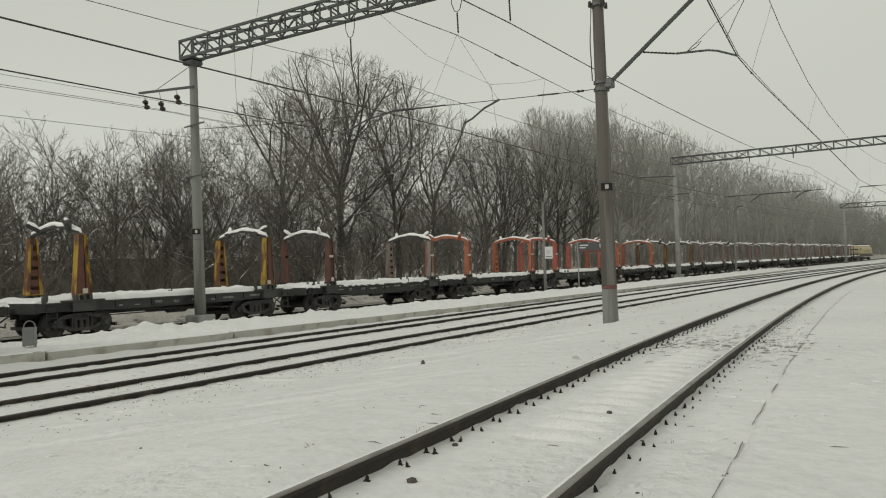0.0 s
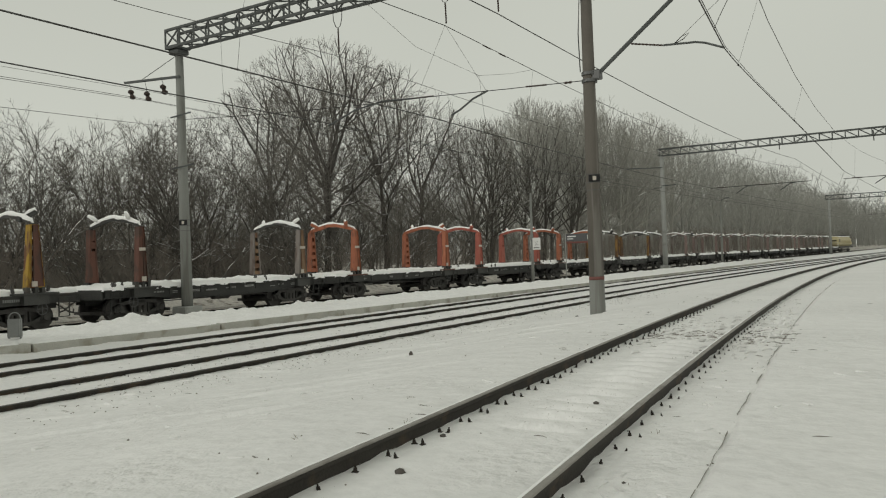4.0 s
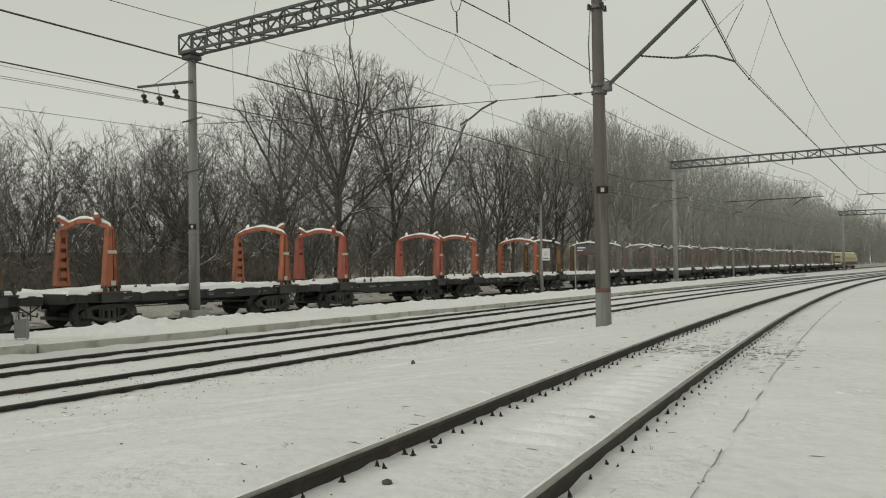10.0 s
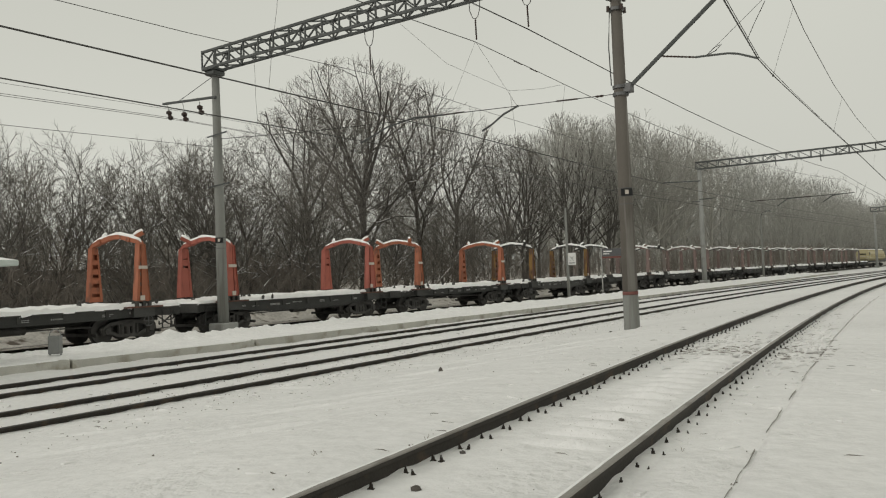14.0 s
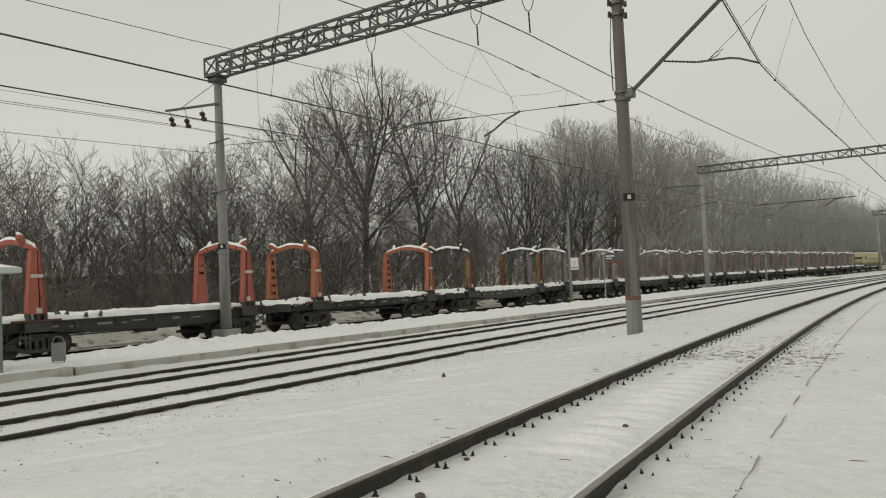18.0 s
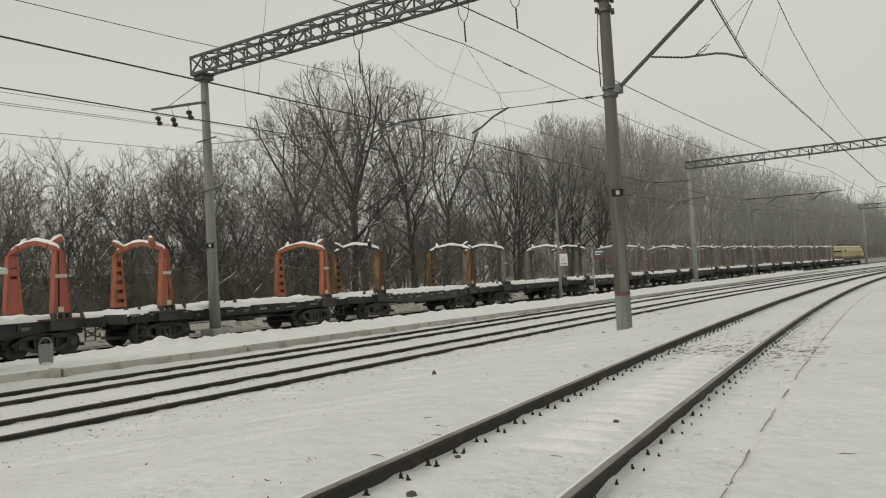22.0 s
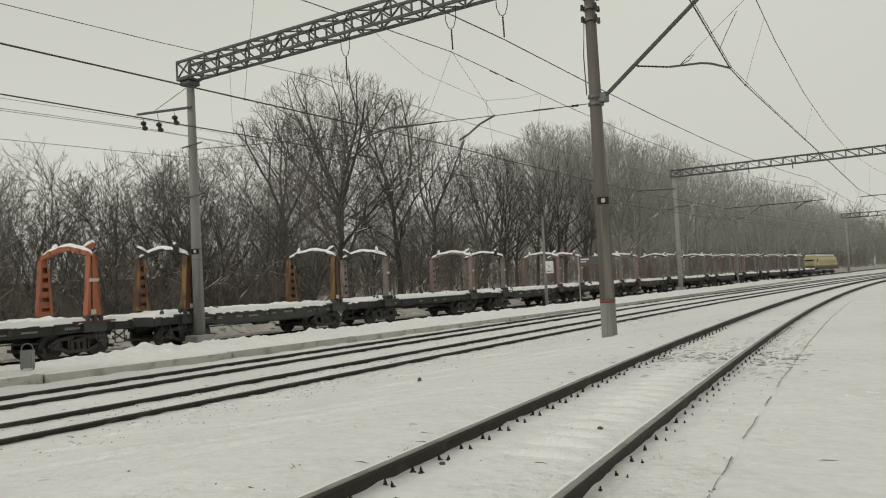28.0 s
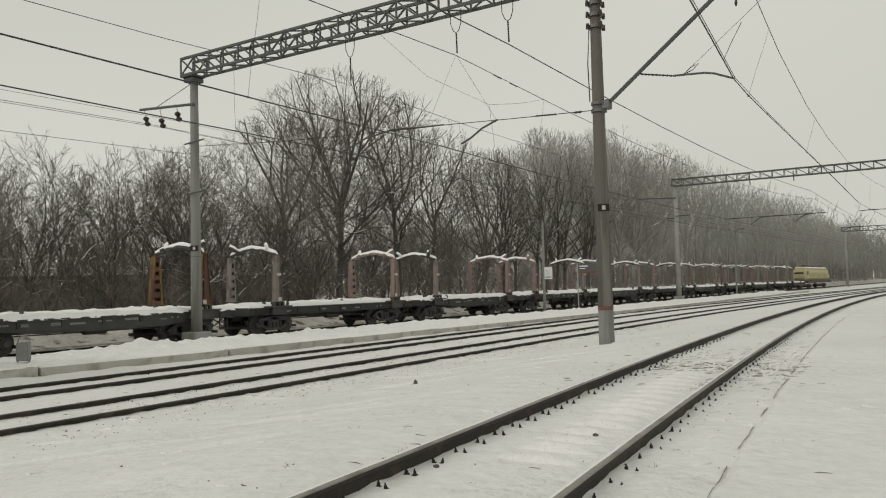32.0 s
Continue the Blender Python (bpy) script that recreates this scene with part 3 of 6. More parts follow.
def walkway():
    """The paved strip by the near track: its edge shows as a ragged seam in the snow."""
    ys = steps((-40, 0, 3), (0, 30, 0.15), (30, 120, 1.5))
    verts, faces = [], []
    cols = (0, 0.004, 0.02, 0.1, 0.3, 0.8, 1.6, 3, 5, 8, 14, 24)
    for y in ys:
        e = siding(y) + 1.62 + 0.012 * ripple(1, y, 0.35, 8) + 0.014 * ripple(2, y, 1.7, 8)
        gap = 0.006 + 0.014 * max(ripple(0, y, 0.5, 1) + 0.35, 0)
        for c in cols:
            z = SNOW_NEAR + (0.018 + 0.006 * ripple(e + c, y, 0.8, 4) if c > 0 else -0.06)
            verts.append((e + gap * (c < 0.01) + c, y, z - 0.012 * (c == 0.004)))
    n = len(cols)
    for j in range(len(ys) - 1):
        for i in range(n - 1):
            faces.append((j * n + i, j * n + i + 1, (j + 1) * n + i + 1, (j + 1) * n + i))
    me = bpy.data.meshes.new("pavement")
    me.from_pydata(verts, [], faces)
    me.materials.append(SNOW)
    me.polygons.foreach_set("use_smooth", [True] * len(faces))
    ob = tagged(new("pavement", me), "paved strip under thin snow beside the near track", "pavement", kind="structure")
    # the dark joint under its edge
    bm = bmesh.new()
    rnd = random.Random(3)
    y = 2.0
    while y < 34:
        length = rnd.uniform(0.15, 0.7)
        if rnd.random() < 0.82:
            pts = [(siding(q) + 1.605 + 0.012 * ripple(1, q, 0.35, 8) + 0.014 * ripple(2, q, 1.7, 8), q, SNOW_NEAR + 0.004) for q in np.linspace(y, y + length, 5)]
            w = rnd.uniform(0.0004, 0.0012)
            sweep(bm, pts, [(w, -0.02), (w * 0.4, 0.012), (-w, 0.01), (-w, -0.02)])
        y += length + rnd.uniform(0.0, 0.06)
    part("joint", bm, JOINT, ob, "dark broken edge of the paving")


walkway()

# ---- masts, gantries and wires of the electric line ----
GY = 21.3     # the first gantry stands across the tracks here


def mast(x, y, z, h, r0, r1, lean, label, brown=False, plinth=True, stub=0.0, plate_z=None, band_z=None, face=33):
    t = thing("mast", pose(x, y, z, 0, lean, 0), label, "overhead line mast", "masts of the overhead line")
    # masts past 60 m use the paler concrete to stand for haze
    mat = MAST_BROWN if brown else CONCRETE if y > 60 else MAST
    bm = bmesh.new()
    low = 1.09 if brown else 0.0
    rad = lambda q: r0 + (r1 - r0) * q / h
    tube(bm, [(0, 0, low - 0.4 * (low == 0)), (0, 0, h)], [rad(low), r1], 24)
    part("shaft", bm, mat, t, smooth=True)
    if brown:
        bm = bmesh.new()
        tube(bm, [(0, 0, -0.4), (0, 0, low)], [rad(-0.4) + 0.004, rad(low) + 0.004], 24)
        part("foot", bm, MAST, t, "bare grey foot", smooth=True)
    if plinth:
        bm = bmesh.new()
        box(bm, -0.44, 0.44, -0.44, 0.44, -0.3, 0.34, bevel=0.05)
        part("plinth", bm, CONCRETE, t, "concrete footing block")
    if band_z is not None:
        bm = bmesh.new()
        tube(bm, [(0, 0, band_z), (0, 0, band_z + 0.09)], rad(band_z) + 0.007, 24)
        part("painted_band", bm, RED, t, "muted red painted ring", smooth=True)
    if plate_z is not None:
        m = pose(0, 0, plate_z, 0, 0, face)
        r = rad(plate_z)
        for q in (-0.12, 0.11, -0.34):
            bm = bmesh.new()
            tube(bm, [(0, 0, plate_z + q), (0, 0, plate_z + q + 0.02)], r + 0.004, 24, cap=False)
            part("clamp_ring", bm, FITTING, t)
        bm = bmesh.new()
        box(bm, -0.16, 0.16, -r - 0.03, -r + 0.03, -0.1, 0.1, m)
        p = part("mast_plate", bm, BLACK, t, "small black plate")
        bm = bmesh.new()
        box(bm, -0.05, 0.05, -r - 0.034, -r - 0.028, -0.06, 0.06, m, 0.002)
        part("mark", bm, PLATE, p, "white mark")
    return t


mast(-25.92, 21.45, 0.12, 10.95, 0.235, 0.155, -0.3, "grey concrete gantry mast on a footing block in the snow", plate_z=3.75)
mast(-8.2, GY, 0.22, 10.6, 0.22, 0.15, -0.2, "weathered brown-grey concrete mast with a muted red ring", True, False, plate_z=4.0, band_z=1.10)
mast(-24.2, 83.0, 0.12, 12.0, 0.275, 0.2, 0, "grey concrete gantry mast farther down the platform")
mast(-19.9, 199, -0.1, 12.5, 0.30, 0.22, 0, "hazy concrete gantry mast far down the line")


def collar(x, y, z, r):
    """Bands and insulators at a mast's head."""
    t = thing("mast_head_fitting", pose(x, y, z), "dark steel bands with insulators round the mast head", "mast fitting")
    for q in (0, 0.34, 0.68):
        bm = bmesh.new()
        tube(bm, [(0, 0, q), (0, 0, q + 0.09)], r + 0.03, 20)
        part("band", bm, FITTING, t)
        for a in (-0.6, 0.9, 2.4, 4.0):
            bm = bmesh.new()
            c, s = math.cos(a) * (r + 0.07), math.sin(a) * (r + 0.07)
            tube(bm, [(c, s, q - 0.03), (c, s, q + 0.13)], [0.055, 0.045], 8)
            part("knob", bm, INSUL, t)
    return t


collar(-8.23, GY, 9.45, 0.19)


def gantry(x0, x1, y, z, high, deep, bay, label, thick=0.075):
    """A lattice cross beam: four chords, posts and diagonals on every face."""
    t = thing("gantry_beam", pose(x0, y, z), label, "gantry beam", "gantry beams")
    n = max(2, round((x1 - x0) / bay))
    step = (x1 - x0) / n
    for v in (0, high):
        for w in (-deep / 2, deep / 2):
            bm = bmesh.new()
            beam(bm, (0, w, v), (x1 - x0, w, v), thick * 1.25)
            part("chord", bm, LATTICE, t)
    for w in (-deep / 2, deep / 2):
        for i in range(n + 1):
            bm = bmesh.new()
            beam(bm, (i * step, w, 0), (i * step, w, high), thick * 0.75)
            part("post", bm, LATTICE, t)
        for i in range(n):
            bm = bmesh.new()
            beam(bm, (i * step, w, high), ((i + 1) * step, w, 0), thick * 0.7)
            if i % 6 == 0:
                beam(bm, (i * step, w, 0), ((i + 1) * step, w, high), thick * 0.7)
            part("diagonal", bm, LATTICE, t)
    for v in (0, high):
        for i in range(n):
            bm = bmesh.new()
            q = 1 if i % 2 else -1
            beam(bm, (i * step, -q * deep / 2, v), ((i + 1) * step, q * deep / 2, v), thick * 0.6)
            part("lacing", bm, LATTICE, t)
    return t


gantry(-26.35, 9.6, 21.4, 11.06, 0.70, 0.62, 0.86, "dark steel lattice gantry beam spanning all the tracks")
gantry(-24.5, 8.9, 83.0, 12.15, 0.71, 0.55, 1.1, "dark steel lattice gantry beam spanning the tracks farther on", 0.078)
gantry(-20.6, 8, 199, 12.45, 0.95, 0.7, 1.8, "far lattice gantry beam over the curving tracks", 0.11)
mast(9.4, 21.4, 0.5, 10.6, 0.285, 0.225, 0, "grey concrete gantry mast behind the paved strip")
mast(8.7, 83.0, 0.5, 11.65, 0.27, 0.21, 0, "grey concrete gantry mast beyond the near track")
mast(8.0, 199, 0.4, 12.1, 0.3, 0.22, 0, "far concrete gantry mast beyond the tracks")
# head plate of the left mast under the beam
bm = bmesh.new()
box(bm, -26.35, -25.62, 21.05, 21.75, 10.98, 11.05)
box(bm, -26.28, -25.70, 21.15, 21.74, 10.78, 10.96, bevel=0.03)
tagged(part("beam_seat", bm, LATTICE), "steel seat between the mast head and the gantry beam", "mast fitting")


def wire(pts, r, label):
    bm = bmesh.new()
    tube(bm, pts, r, 4)
    return tagged(part("overhead_wire", bm, WIRE), label, "wire", "overhead wires")


def hung(line, spans, r, label, extra=0.0):
    """A wire over a track, sagging between supports: spans of (y, z, sag to the next). Returns its height at y."""
    def at(y):
        for (y0, z0, sag), (y1, z1, _) in zip(spans, spans[1:]):
            if y <= y1:
                q = (y - y0) / (y1 - y0)
                return z0 + (z1 - z0) * q - 4 * sag * q * (1 - q)
        return spans[-1][1]

    ys = [y0 + (y1 - y0) * i / 8 for (y0, _, _), (y1, _, _) in zip(spans, spans[1:]) for i in range(8)] + [spans[-1][0]]
    wire([(line(y) + extra, y, at(y)) for y in ys], r, label)
    return at


def dropper(p, q):
    bm = bmesh.new()
    m = [(p[i] * (1 - k) + q[i] * k + (0.03 * math.sin(k * 9) if i < 2 else 0)) for k in (0.33, 0.66) for i in range(3)]
    tube(bm, [p, m[:3], m[3:], q], 0.005, 3)
    bmesh.ops.create_icosphere(bm, subdivisions=1, radius=0.035, matrix=Matrix.Translation(q))
    return tagged(part("dropper", bm, WIRE), "thin dropper wire hanging from the catenary", "wire", "droppers")


def insulator(p, q, n=7, r=0.036, label="dark ribbed insulator string in the overhead line"):
    bm = bmesh.new()
    p, q = Vector(p), Vector(q)
    pts, rad = [], []
    for i in range(n):
        for f, k in ((0.0, 0.62), (0.3, 0.85), (0.5, 0.85), (0.75, 0.62)):
            pts.append(p.lerp(q, (i + f) / n))
            rad.append(r * k)
    tube(bm, pts + [q], rad + [r * 0.3], 8)
    return tagged(part("insulator", bm, INSUL), label, "insulator", "insulators")


def contact_b(y):
    return main_b(y) + 0.25 * math.sin(y / 40)


za = hung(main_a, [(-40, 6.5, 0.05), (GY, 6.62, 0.1), (56, 6.5, 0.08), (91, 6.6, 0.1), (145, 6.4, 0.1), (199, 6.5, 0.1), (420, 6.4, 0)], 0.018, "dark contact wire over the main track")
zam = hung(main_a, [(-40, 10.4, 1.0), (GY, 9.56, 0.8), (91, 10.4, 1.4), (199, 10.6, 1.5), (420, 9.5, 0)], 0.014, "messenger wire above the main track", 0.48)
zb = hung(contact_b, [(-40, 6.55, 0.05), (GY, 6.86, 0.1), (56, 6.6, 0.1), (91, 6.7, 0.1), (199, 6.5, 0.1), (420, 6.4, 0)], 0.017, "dark contact wire over the track by the platform")
zbm = hung(main_b, [(-40, 9.9, 1.0), (GY, 9.36, 0.6), (91, 10.4, 1.4), (199, 10.6, 1.5), (420, 9.5, 0)], 0.010, "messenger wire above the track by the platform")
feeder = lambda y: float(np.interp(y, (-40, 21.35, 83.0, 199, 420), (-10.2, -11.12, -11.10, -6.5, 9)))
hung(feeder, [(-40, 10.4, 0.6), (GY, 9.56, 0.55), (83.0, 10.58, 1.1), (199, 10.4, 1.0), (420, 9.4, 0)], 0.02, "thick feeder wire under the gantries")
contact_n = lambda y: float(np.interp(y, (-40, 15.9, GY, 23.5, 35.5, 47, 62, 91, 160), (2.0, -3.9, -4.46, -4.55, -4.74, -4.92, -5.2, siding(91), siding(160))))
zn = hung(contact_n, [(-40, 7.4, 0.02), (GY, 7.35, 0.01), (35.5, 7.33, 0), (62, 7.3, 0), (91, 7.2, 0.1), (160, 7.0, 0.1)], 0.017, "contact wire over the near track")
hung(contact_n, [(-40, 7.45, 0.02), (GY, 7.37, 0.02), (62, 7.3, 0)], 0.009, "second contact wire over the near track", 0.035)
znm = hung(siding, [(-40, 10.9, 0.8), (GY, 10.62, 0.88), (91, 10.4, 1.0), (160, 10.2, 0)], 0.013, "messenger wire above the near track")
side = lambda x: (lambda y: x + bend(y))
hung(side(-28.4), [(-40, 9.0, 0.3), (GY, 9.42, 0.35), (91, 10.0, 0.5), (199, 9.8, 0)], 0.010, "power line wire on the gantry masts' side arms")
hung(side(-27.4), [(-40, 8.6, 0.3), (GY, 9.12, 0.35), (91, 9.7, 0.5), (199, 9.5, 0)], 0.009, "power line wire on the gantry masts' side arms")
hung(side(-26.5), [(-40, 9.1, 0.3), (GY, 9.3, 0.35), (91, 9.9, 0.5), (199, 9.7, 0)], 0.007, "thin power line wire on the masts' side arms")
hung(side(-25.55), [(-40, 7.0, 0.3), (GY, 7.76, 0.3), (91, 8.8, 0.5), (199, 9.0, 0)], 0.009, "earth wire along the gantry masts")

for y in (12.7, 28, 36, 45, 56, 68, 80, 100, 112):
    dropper((main_a(y) + 0.48, y, zam(y)), (main_a(y), y, za(y)))
for y in (16.0, 29, 38, 50, 66, 78, 102):
    dropper((main_b(y), y, zbm(y)), (contact_b(y), y, zb(y)))
for top, y in ((27.4, 23.5), (41.7, 35.5), (57, 52), (70, 68)):
    dropper((siding(top), top, znm(top)), (contact_n(y), y, zn(y)))

# strings under the first gantry
for x, z in ((-17.47, 9.40), (-13.02, 9.56), (-11.12, 9.56)):
    u = bmesh.new()
    tube(u, [(x - 0.22, 21.35, 11.06), (x - 0.2, 21.35, 10.6), (x - 0.1, 21.35, 10.36), (x, 21.35, 10.3), (x + 0.1, 21.35, 10.36), (x + 0.18, 21.35, 10.6), (x + 0.2, 21.35, 11.06)], 0.014, 5)
    tagged(part("hanger_loop", u, WIRE), "slack wire loop hung from the gantry beam", "wire", "hanger loops")
    insulator((x, 21.35, 10.28), (x + 0.03, 21.33, z + 0.05), 9, 0.036)

# the fixing span from mast to mast, with its steady arms
A, B = (-8.42, GY, 7.08), (-25.75, 21.45, 8.1)
wire([A, (-11.0, GY, 7.2), (-13.4, GY, 7.33), (-16.6, GY, 7.45), (-21, GY, 7.7), B], 0.012, "cross-span wire from mast to mast")
insulator((-9.55, GY, 7.13), (-10.25, GY, 7.17), 8, 0.034)
insulator((-13.55, GY, 7.35), (-14.4, GY, 7.38), 9, 0.034)
insulator((-8.75, GY, 7.09), (-9.0, GY, 7.1), 2, 0.045)


def steady(pts, r, label):
    bm = bmesh.new()
    tube(bm, pts, r, 6)
    return tagged(part("steady_arm", bm, LATTICE), label, "steady arm", "steady arms")


steady([(-11.55, GY, 7.24), (-12.1, GY, 7.05), (-12.55, GY, 6.78), (-12.9, GY, 6.64)], 0.032, "bent dark steel steady arm on the contact wire")
steady([(-14.4, GY, 7.38), (-15.6, GY, 7.46), (-16.8, GY, 7.30), (-18.0, GY, 6.9)], 0.03, "long dark steel steady arm on the contact wire")
wire([(-13.02, GY, 9.56), (-14.2, GY, 7.4)], 0.005, "thin stay from the messenger wire")
wire([(-13.02, GY, 9.56), (-11.6, GY, 7.25)], 0.005, "thin stay from the messenger wire")
wire([(-16.34, 21.35, 11.06), (-14.24, 21.4, 9.09), (-12.23, 22.0, 7.94), (-12.6, 25.0, 8.6), (main_a(27.9) + 0.48, 27.9, zam(27.9))], 0.005, "thin jumper wire under the messenger wire")
wire([(-12.23, 22.0, 7.94), (-12.15, 22.0, 7.25), (-12.07, 22.0, 6.57)], 0.005, "thin jumper wire beside the steady arm")
for y in (23.9, 25.1):
    insulator((main_a(y) + 0.48, y, zam(y)), (main_a(y + 0.6) + 0.48, y + 0.6, zam(y + 0.6)), 5, 0.03)
wire([(-4.21, GY, 8.82), (-4.5, GY, 8.3), (-4.71, GY, 7.88)], 0.009, "thin stay wire over the near track")

# the cantilever over the near track
bm = bmesh.new()
tube(bm, [(-7.95, GY, 7.2), (-4.3, GY, 10.08)], 0.062, 8)
arm = tagged(part("cantilever", bm, LATTICE), "dark steel tube slanting up from the mast over the near track", "cantilever")
bm = bmesh.new()
box(bm, -8.1, -7.85, GY - 0.12, GY + 0.12, 7.05, 7.32, bevel=0.02)
part("hinge", bm, FITTING, arm)
wire([(-8.1, GY, 10.5), (-6, GY, 10.42), (-4.3, GY, 10.2)], 0.02, "tie rod from the mast head to the cantilever")
insulator((-6.95, GY, 7.9), (-6.05, GY, 7.7), 9, 0.034)
steady([(-6.05, GY, 7.7), (-5.75, GY, 7.68), (-5.2, GY, 7.64), (-4.95, GY, 7.58), (-4.45, GY, 7.36)], 0.03, "dark steel steady arm on the near contact wire")
wire([(-5.75, GY, 7.7), (-5.55, GY, 7.86), (-5.35, GY, 7.92), (-5.5, GY, 7.78), (-5.75, GY, 7.69)], 0.012, "small wire loop on the steady arm")
wire([(-5.75, GY, 7.7), (-3.2, GY + 0.4, 9.9)], 0.006, "thin stay wire over the near track")
insulator((-4.32, GY, 10.18), (-4.35, GY + 0.1, 9.3), 6, 0.045)
wire([(-8.5, GY + 0.05, 7.35), (-8.42, GY - 0.22, 8.4), (-8.35, GY - 0.21, 9.5)], 0.016, "earth cable along the mast")
for z in (6.99, 7.2):
    bm = bmesh.new()
    tube(bm, [(-8.21, GY, z), (-8.21, GY, z + 0.09)], 0.225, 20)
    tagged(part("mast_band", bm, FITTING), "steel clamp band round the mast", "mast fitting", "mast bands")

# the side arm of the left mast
bm = bmesh.new()
beam(bm, (-25.8, 21.3, 9.84), (-29.35, 21.3, 10.1), 0.09)
arm = tagged(part("side_arm", bm, LATTICE), "dark steel side arm with three insulators on the mast", "side arm")
bm = bmesh.new()
tube(bm, [(-26.05, 21.3, 10.7), (-28.25, 21.3, 10.05)], 0.014, 5)
part("stay", bm, LATTICE, arm)
for x, z in ((-28.95, 9.5), (-27.9, 9.28), (-26.85, 9.42)):
    bm = bmesh.new()
    tube(bm, [(x - 0.12, 21.3, 10.0), (x, 21.3, z + 0.32), (x, 21.3, z + 0.25)], 0.014, 4)
    part("hanger", bm, LATTICE, arm)
    bm = bmesh.new()
    pts, rad = [], []
    for i in range(2):
        for f, k in ((0, 0.35), (0.06, 1), (0.15, 1), (0.2, 0.4)):
            pts.append((x + 0.1 * i, 21.3, z + 0.25 - i * 0.23 - f))
            rad.append(0.125 * k)
    tube(bm, pts, rad, 10)
    part("insulator_bell", bm, INSUL, arm)
for z, l in ((8.2, 0.85), (6.1, 1.0)):
    bm = bmesh.new()
    beam(bm, (-26.3, 21.2, z), (-25.6 + l * 0.6, 21.2, z + 0.08), 0.05)
    tagged(part("small_bracket", bm, LATTICE), "small steel bracket on the mast", "bracket", "mast brackets")

# steady arms and side arms at the farther gantries
for y, zz in ((83.0, 7.75), (199, 8.0)):
    for x in (main_a(y), main_b(y), siding(y)):
        wire([(x - 2.6, y, zz + 0.55), (x + 2.8, y, zz + 0.6)], 0.03, "cross-span wire under the far gantry")
        steady([(x + 1.6, y, zz + 0.58), (x + 0.9, y, zz + 0.5), (x, y, zz - 0.1)], 0.05, "dark steel steady arm under the far gantry")
        insulator((x - 1.9, y, zz + 0.57), (x - 1.0, y, zz + 0.57), 6, 0.07)
        wire([(x, y, zz + 4.9), (x + 0.05, y, zz + 3.9)], 0.045, "hanger under the far gantry")
bm = bmesh.new()
beam(bm, (-24.1, 82.8, 10.88), (-28.1, 82.8, 11.06), 0.1)
beam(bm, (-24.3, 82.8, 8.93), (-22.7, 82.8, 8.97), 0.08)
beam(bm, (-25.1, 82.8, 8.74), (-24.2, 82.8, 8.74), 0.08)
tagged(part("side_arm", bm, LATTICE), "dark steel side arms on the farther mast", "side arm")

# ---- the goods train: flat wagons with log stakes, and a diesel locomotive ----
PITCH, HALF = 13.61, 4.63     # wagon length over couplers; stakes from the wagon's middle
DECK_Z, TOP_Z = 1.33, 3.70


def mesh_of(bm, name, mat, smooth=False):
    me = bpy.data.meshes.new(name)
    bm.to_mesh(me)
    bm.free()
    me.materials.append(mat)
    if smooth:
        me.polygons.foreach_set("use_smooth", [True] * len(me.polygons))
    return me


# half breadth of a stake at its foot and at its top
BREADTH = {"orange": (0.315, 0.13), "red": (0.35, 0.16), "yellow": (0.34, 0.15), "ochre": (0.32, 0.13), "tan": (0.32, 0.14), "brown": (0.23, 0.12), "grey": (0.21, 0.11), "pink": (0.24, 0.12)}


def leg_bm(sx, holes, breadth, panels):
    """A tapered hollow stake: flanges and rims, or the slotted panel and the plate between them."""
    bm = bmesh.new()
    low, h = 0.2, TOP_Z - DECK_Z
    half = lambda z: breadth[0] + (breadth[1] - breadth[0]) * z / h

    def quad(y0, y1, z0, z1, xa, xb):
        """A plate whose sides follow the taper: y0, y1 from -1 to 1."""
        v = [bm.verts.new((sx * x, y * half(z), DECK_Z + z)) for x in (xa, xb) for y, z in ((y0, z0), (y1, z0), (y1, z1), (y0, z1))]
        for q in ((0, 1, 2, 3), (7, 6, 5, 4), (0, 4, 5, 1), (1, 5, 6, 2), (2, 6, 7, 3), (3, 7, 4, 0)):
            bm.faces.new([v[i] for i in q])

    if panels:
        z = low
        for top, deep in holes:
            quad(-0.6, 0.6, z, top, 1.424, 1.44)
            z = top + deep
        quad(-0.6, 0.6, z, h, 1.424, 1.44)
        quad(-0.95, 0.2, low, h, 1.62, 1.65)
        quad(0.2, 0.42, low, h, 1.54, 1.56)
        return bm
    quad(-1, -0.6, low, h, 1.41, 1.44)
    quad(0.6, 1, low, h, 1.41, 1.44)
    for y in (-1, 1):
        quad(min(y, y * 0.94), max(y, y * 0.94), low, h, 1.435, 1.68)
    quad(0.42, 0.95, low, h, 1.60, 1.63)
    quad(-1, 1, h - 0.02, h, 1.42, 1.68)
    quad(-1, 1, low, low + 0.03, 1.42, 1.68)
    return bm


LADDER = [(0.4, 0.14), (0.78, 0.15), (1.16, 0.15), (1.52, 0.17), (1.88, 0.22)]
SLOTS = [(1.5, 0.11), (1.88, 0.05)]


def arch_bm(wide, high):
    """The arched tie over two stakes."""
    bm = bmesh.new()
    z = TOP_Z
    pts = [(-1.6, 0, z - 0.05), (-1.47, 0, z + 0.1), (-0.95, 0, z + 0.22), (-0.3, 0, z + 0.35), (0.3, 0, z + 0.35), (0.95, 0, z + 0.22), (1.47, 0, z + 0.1), (1.6, 0, z - 0.05)]
    for p, q in zip(pts, pts[1:]):
        beam(bm, p, q, wide, high)
    return bm


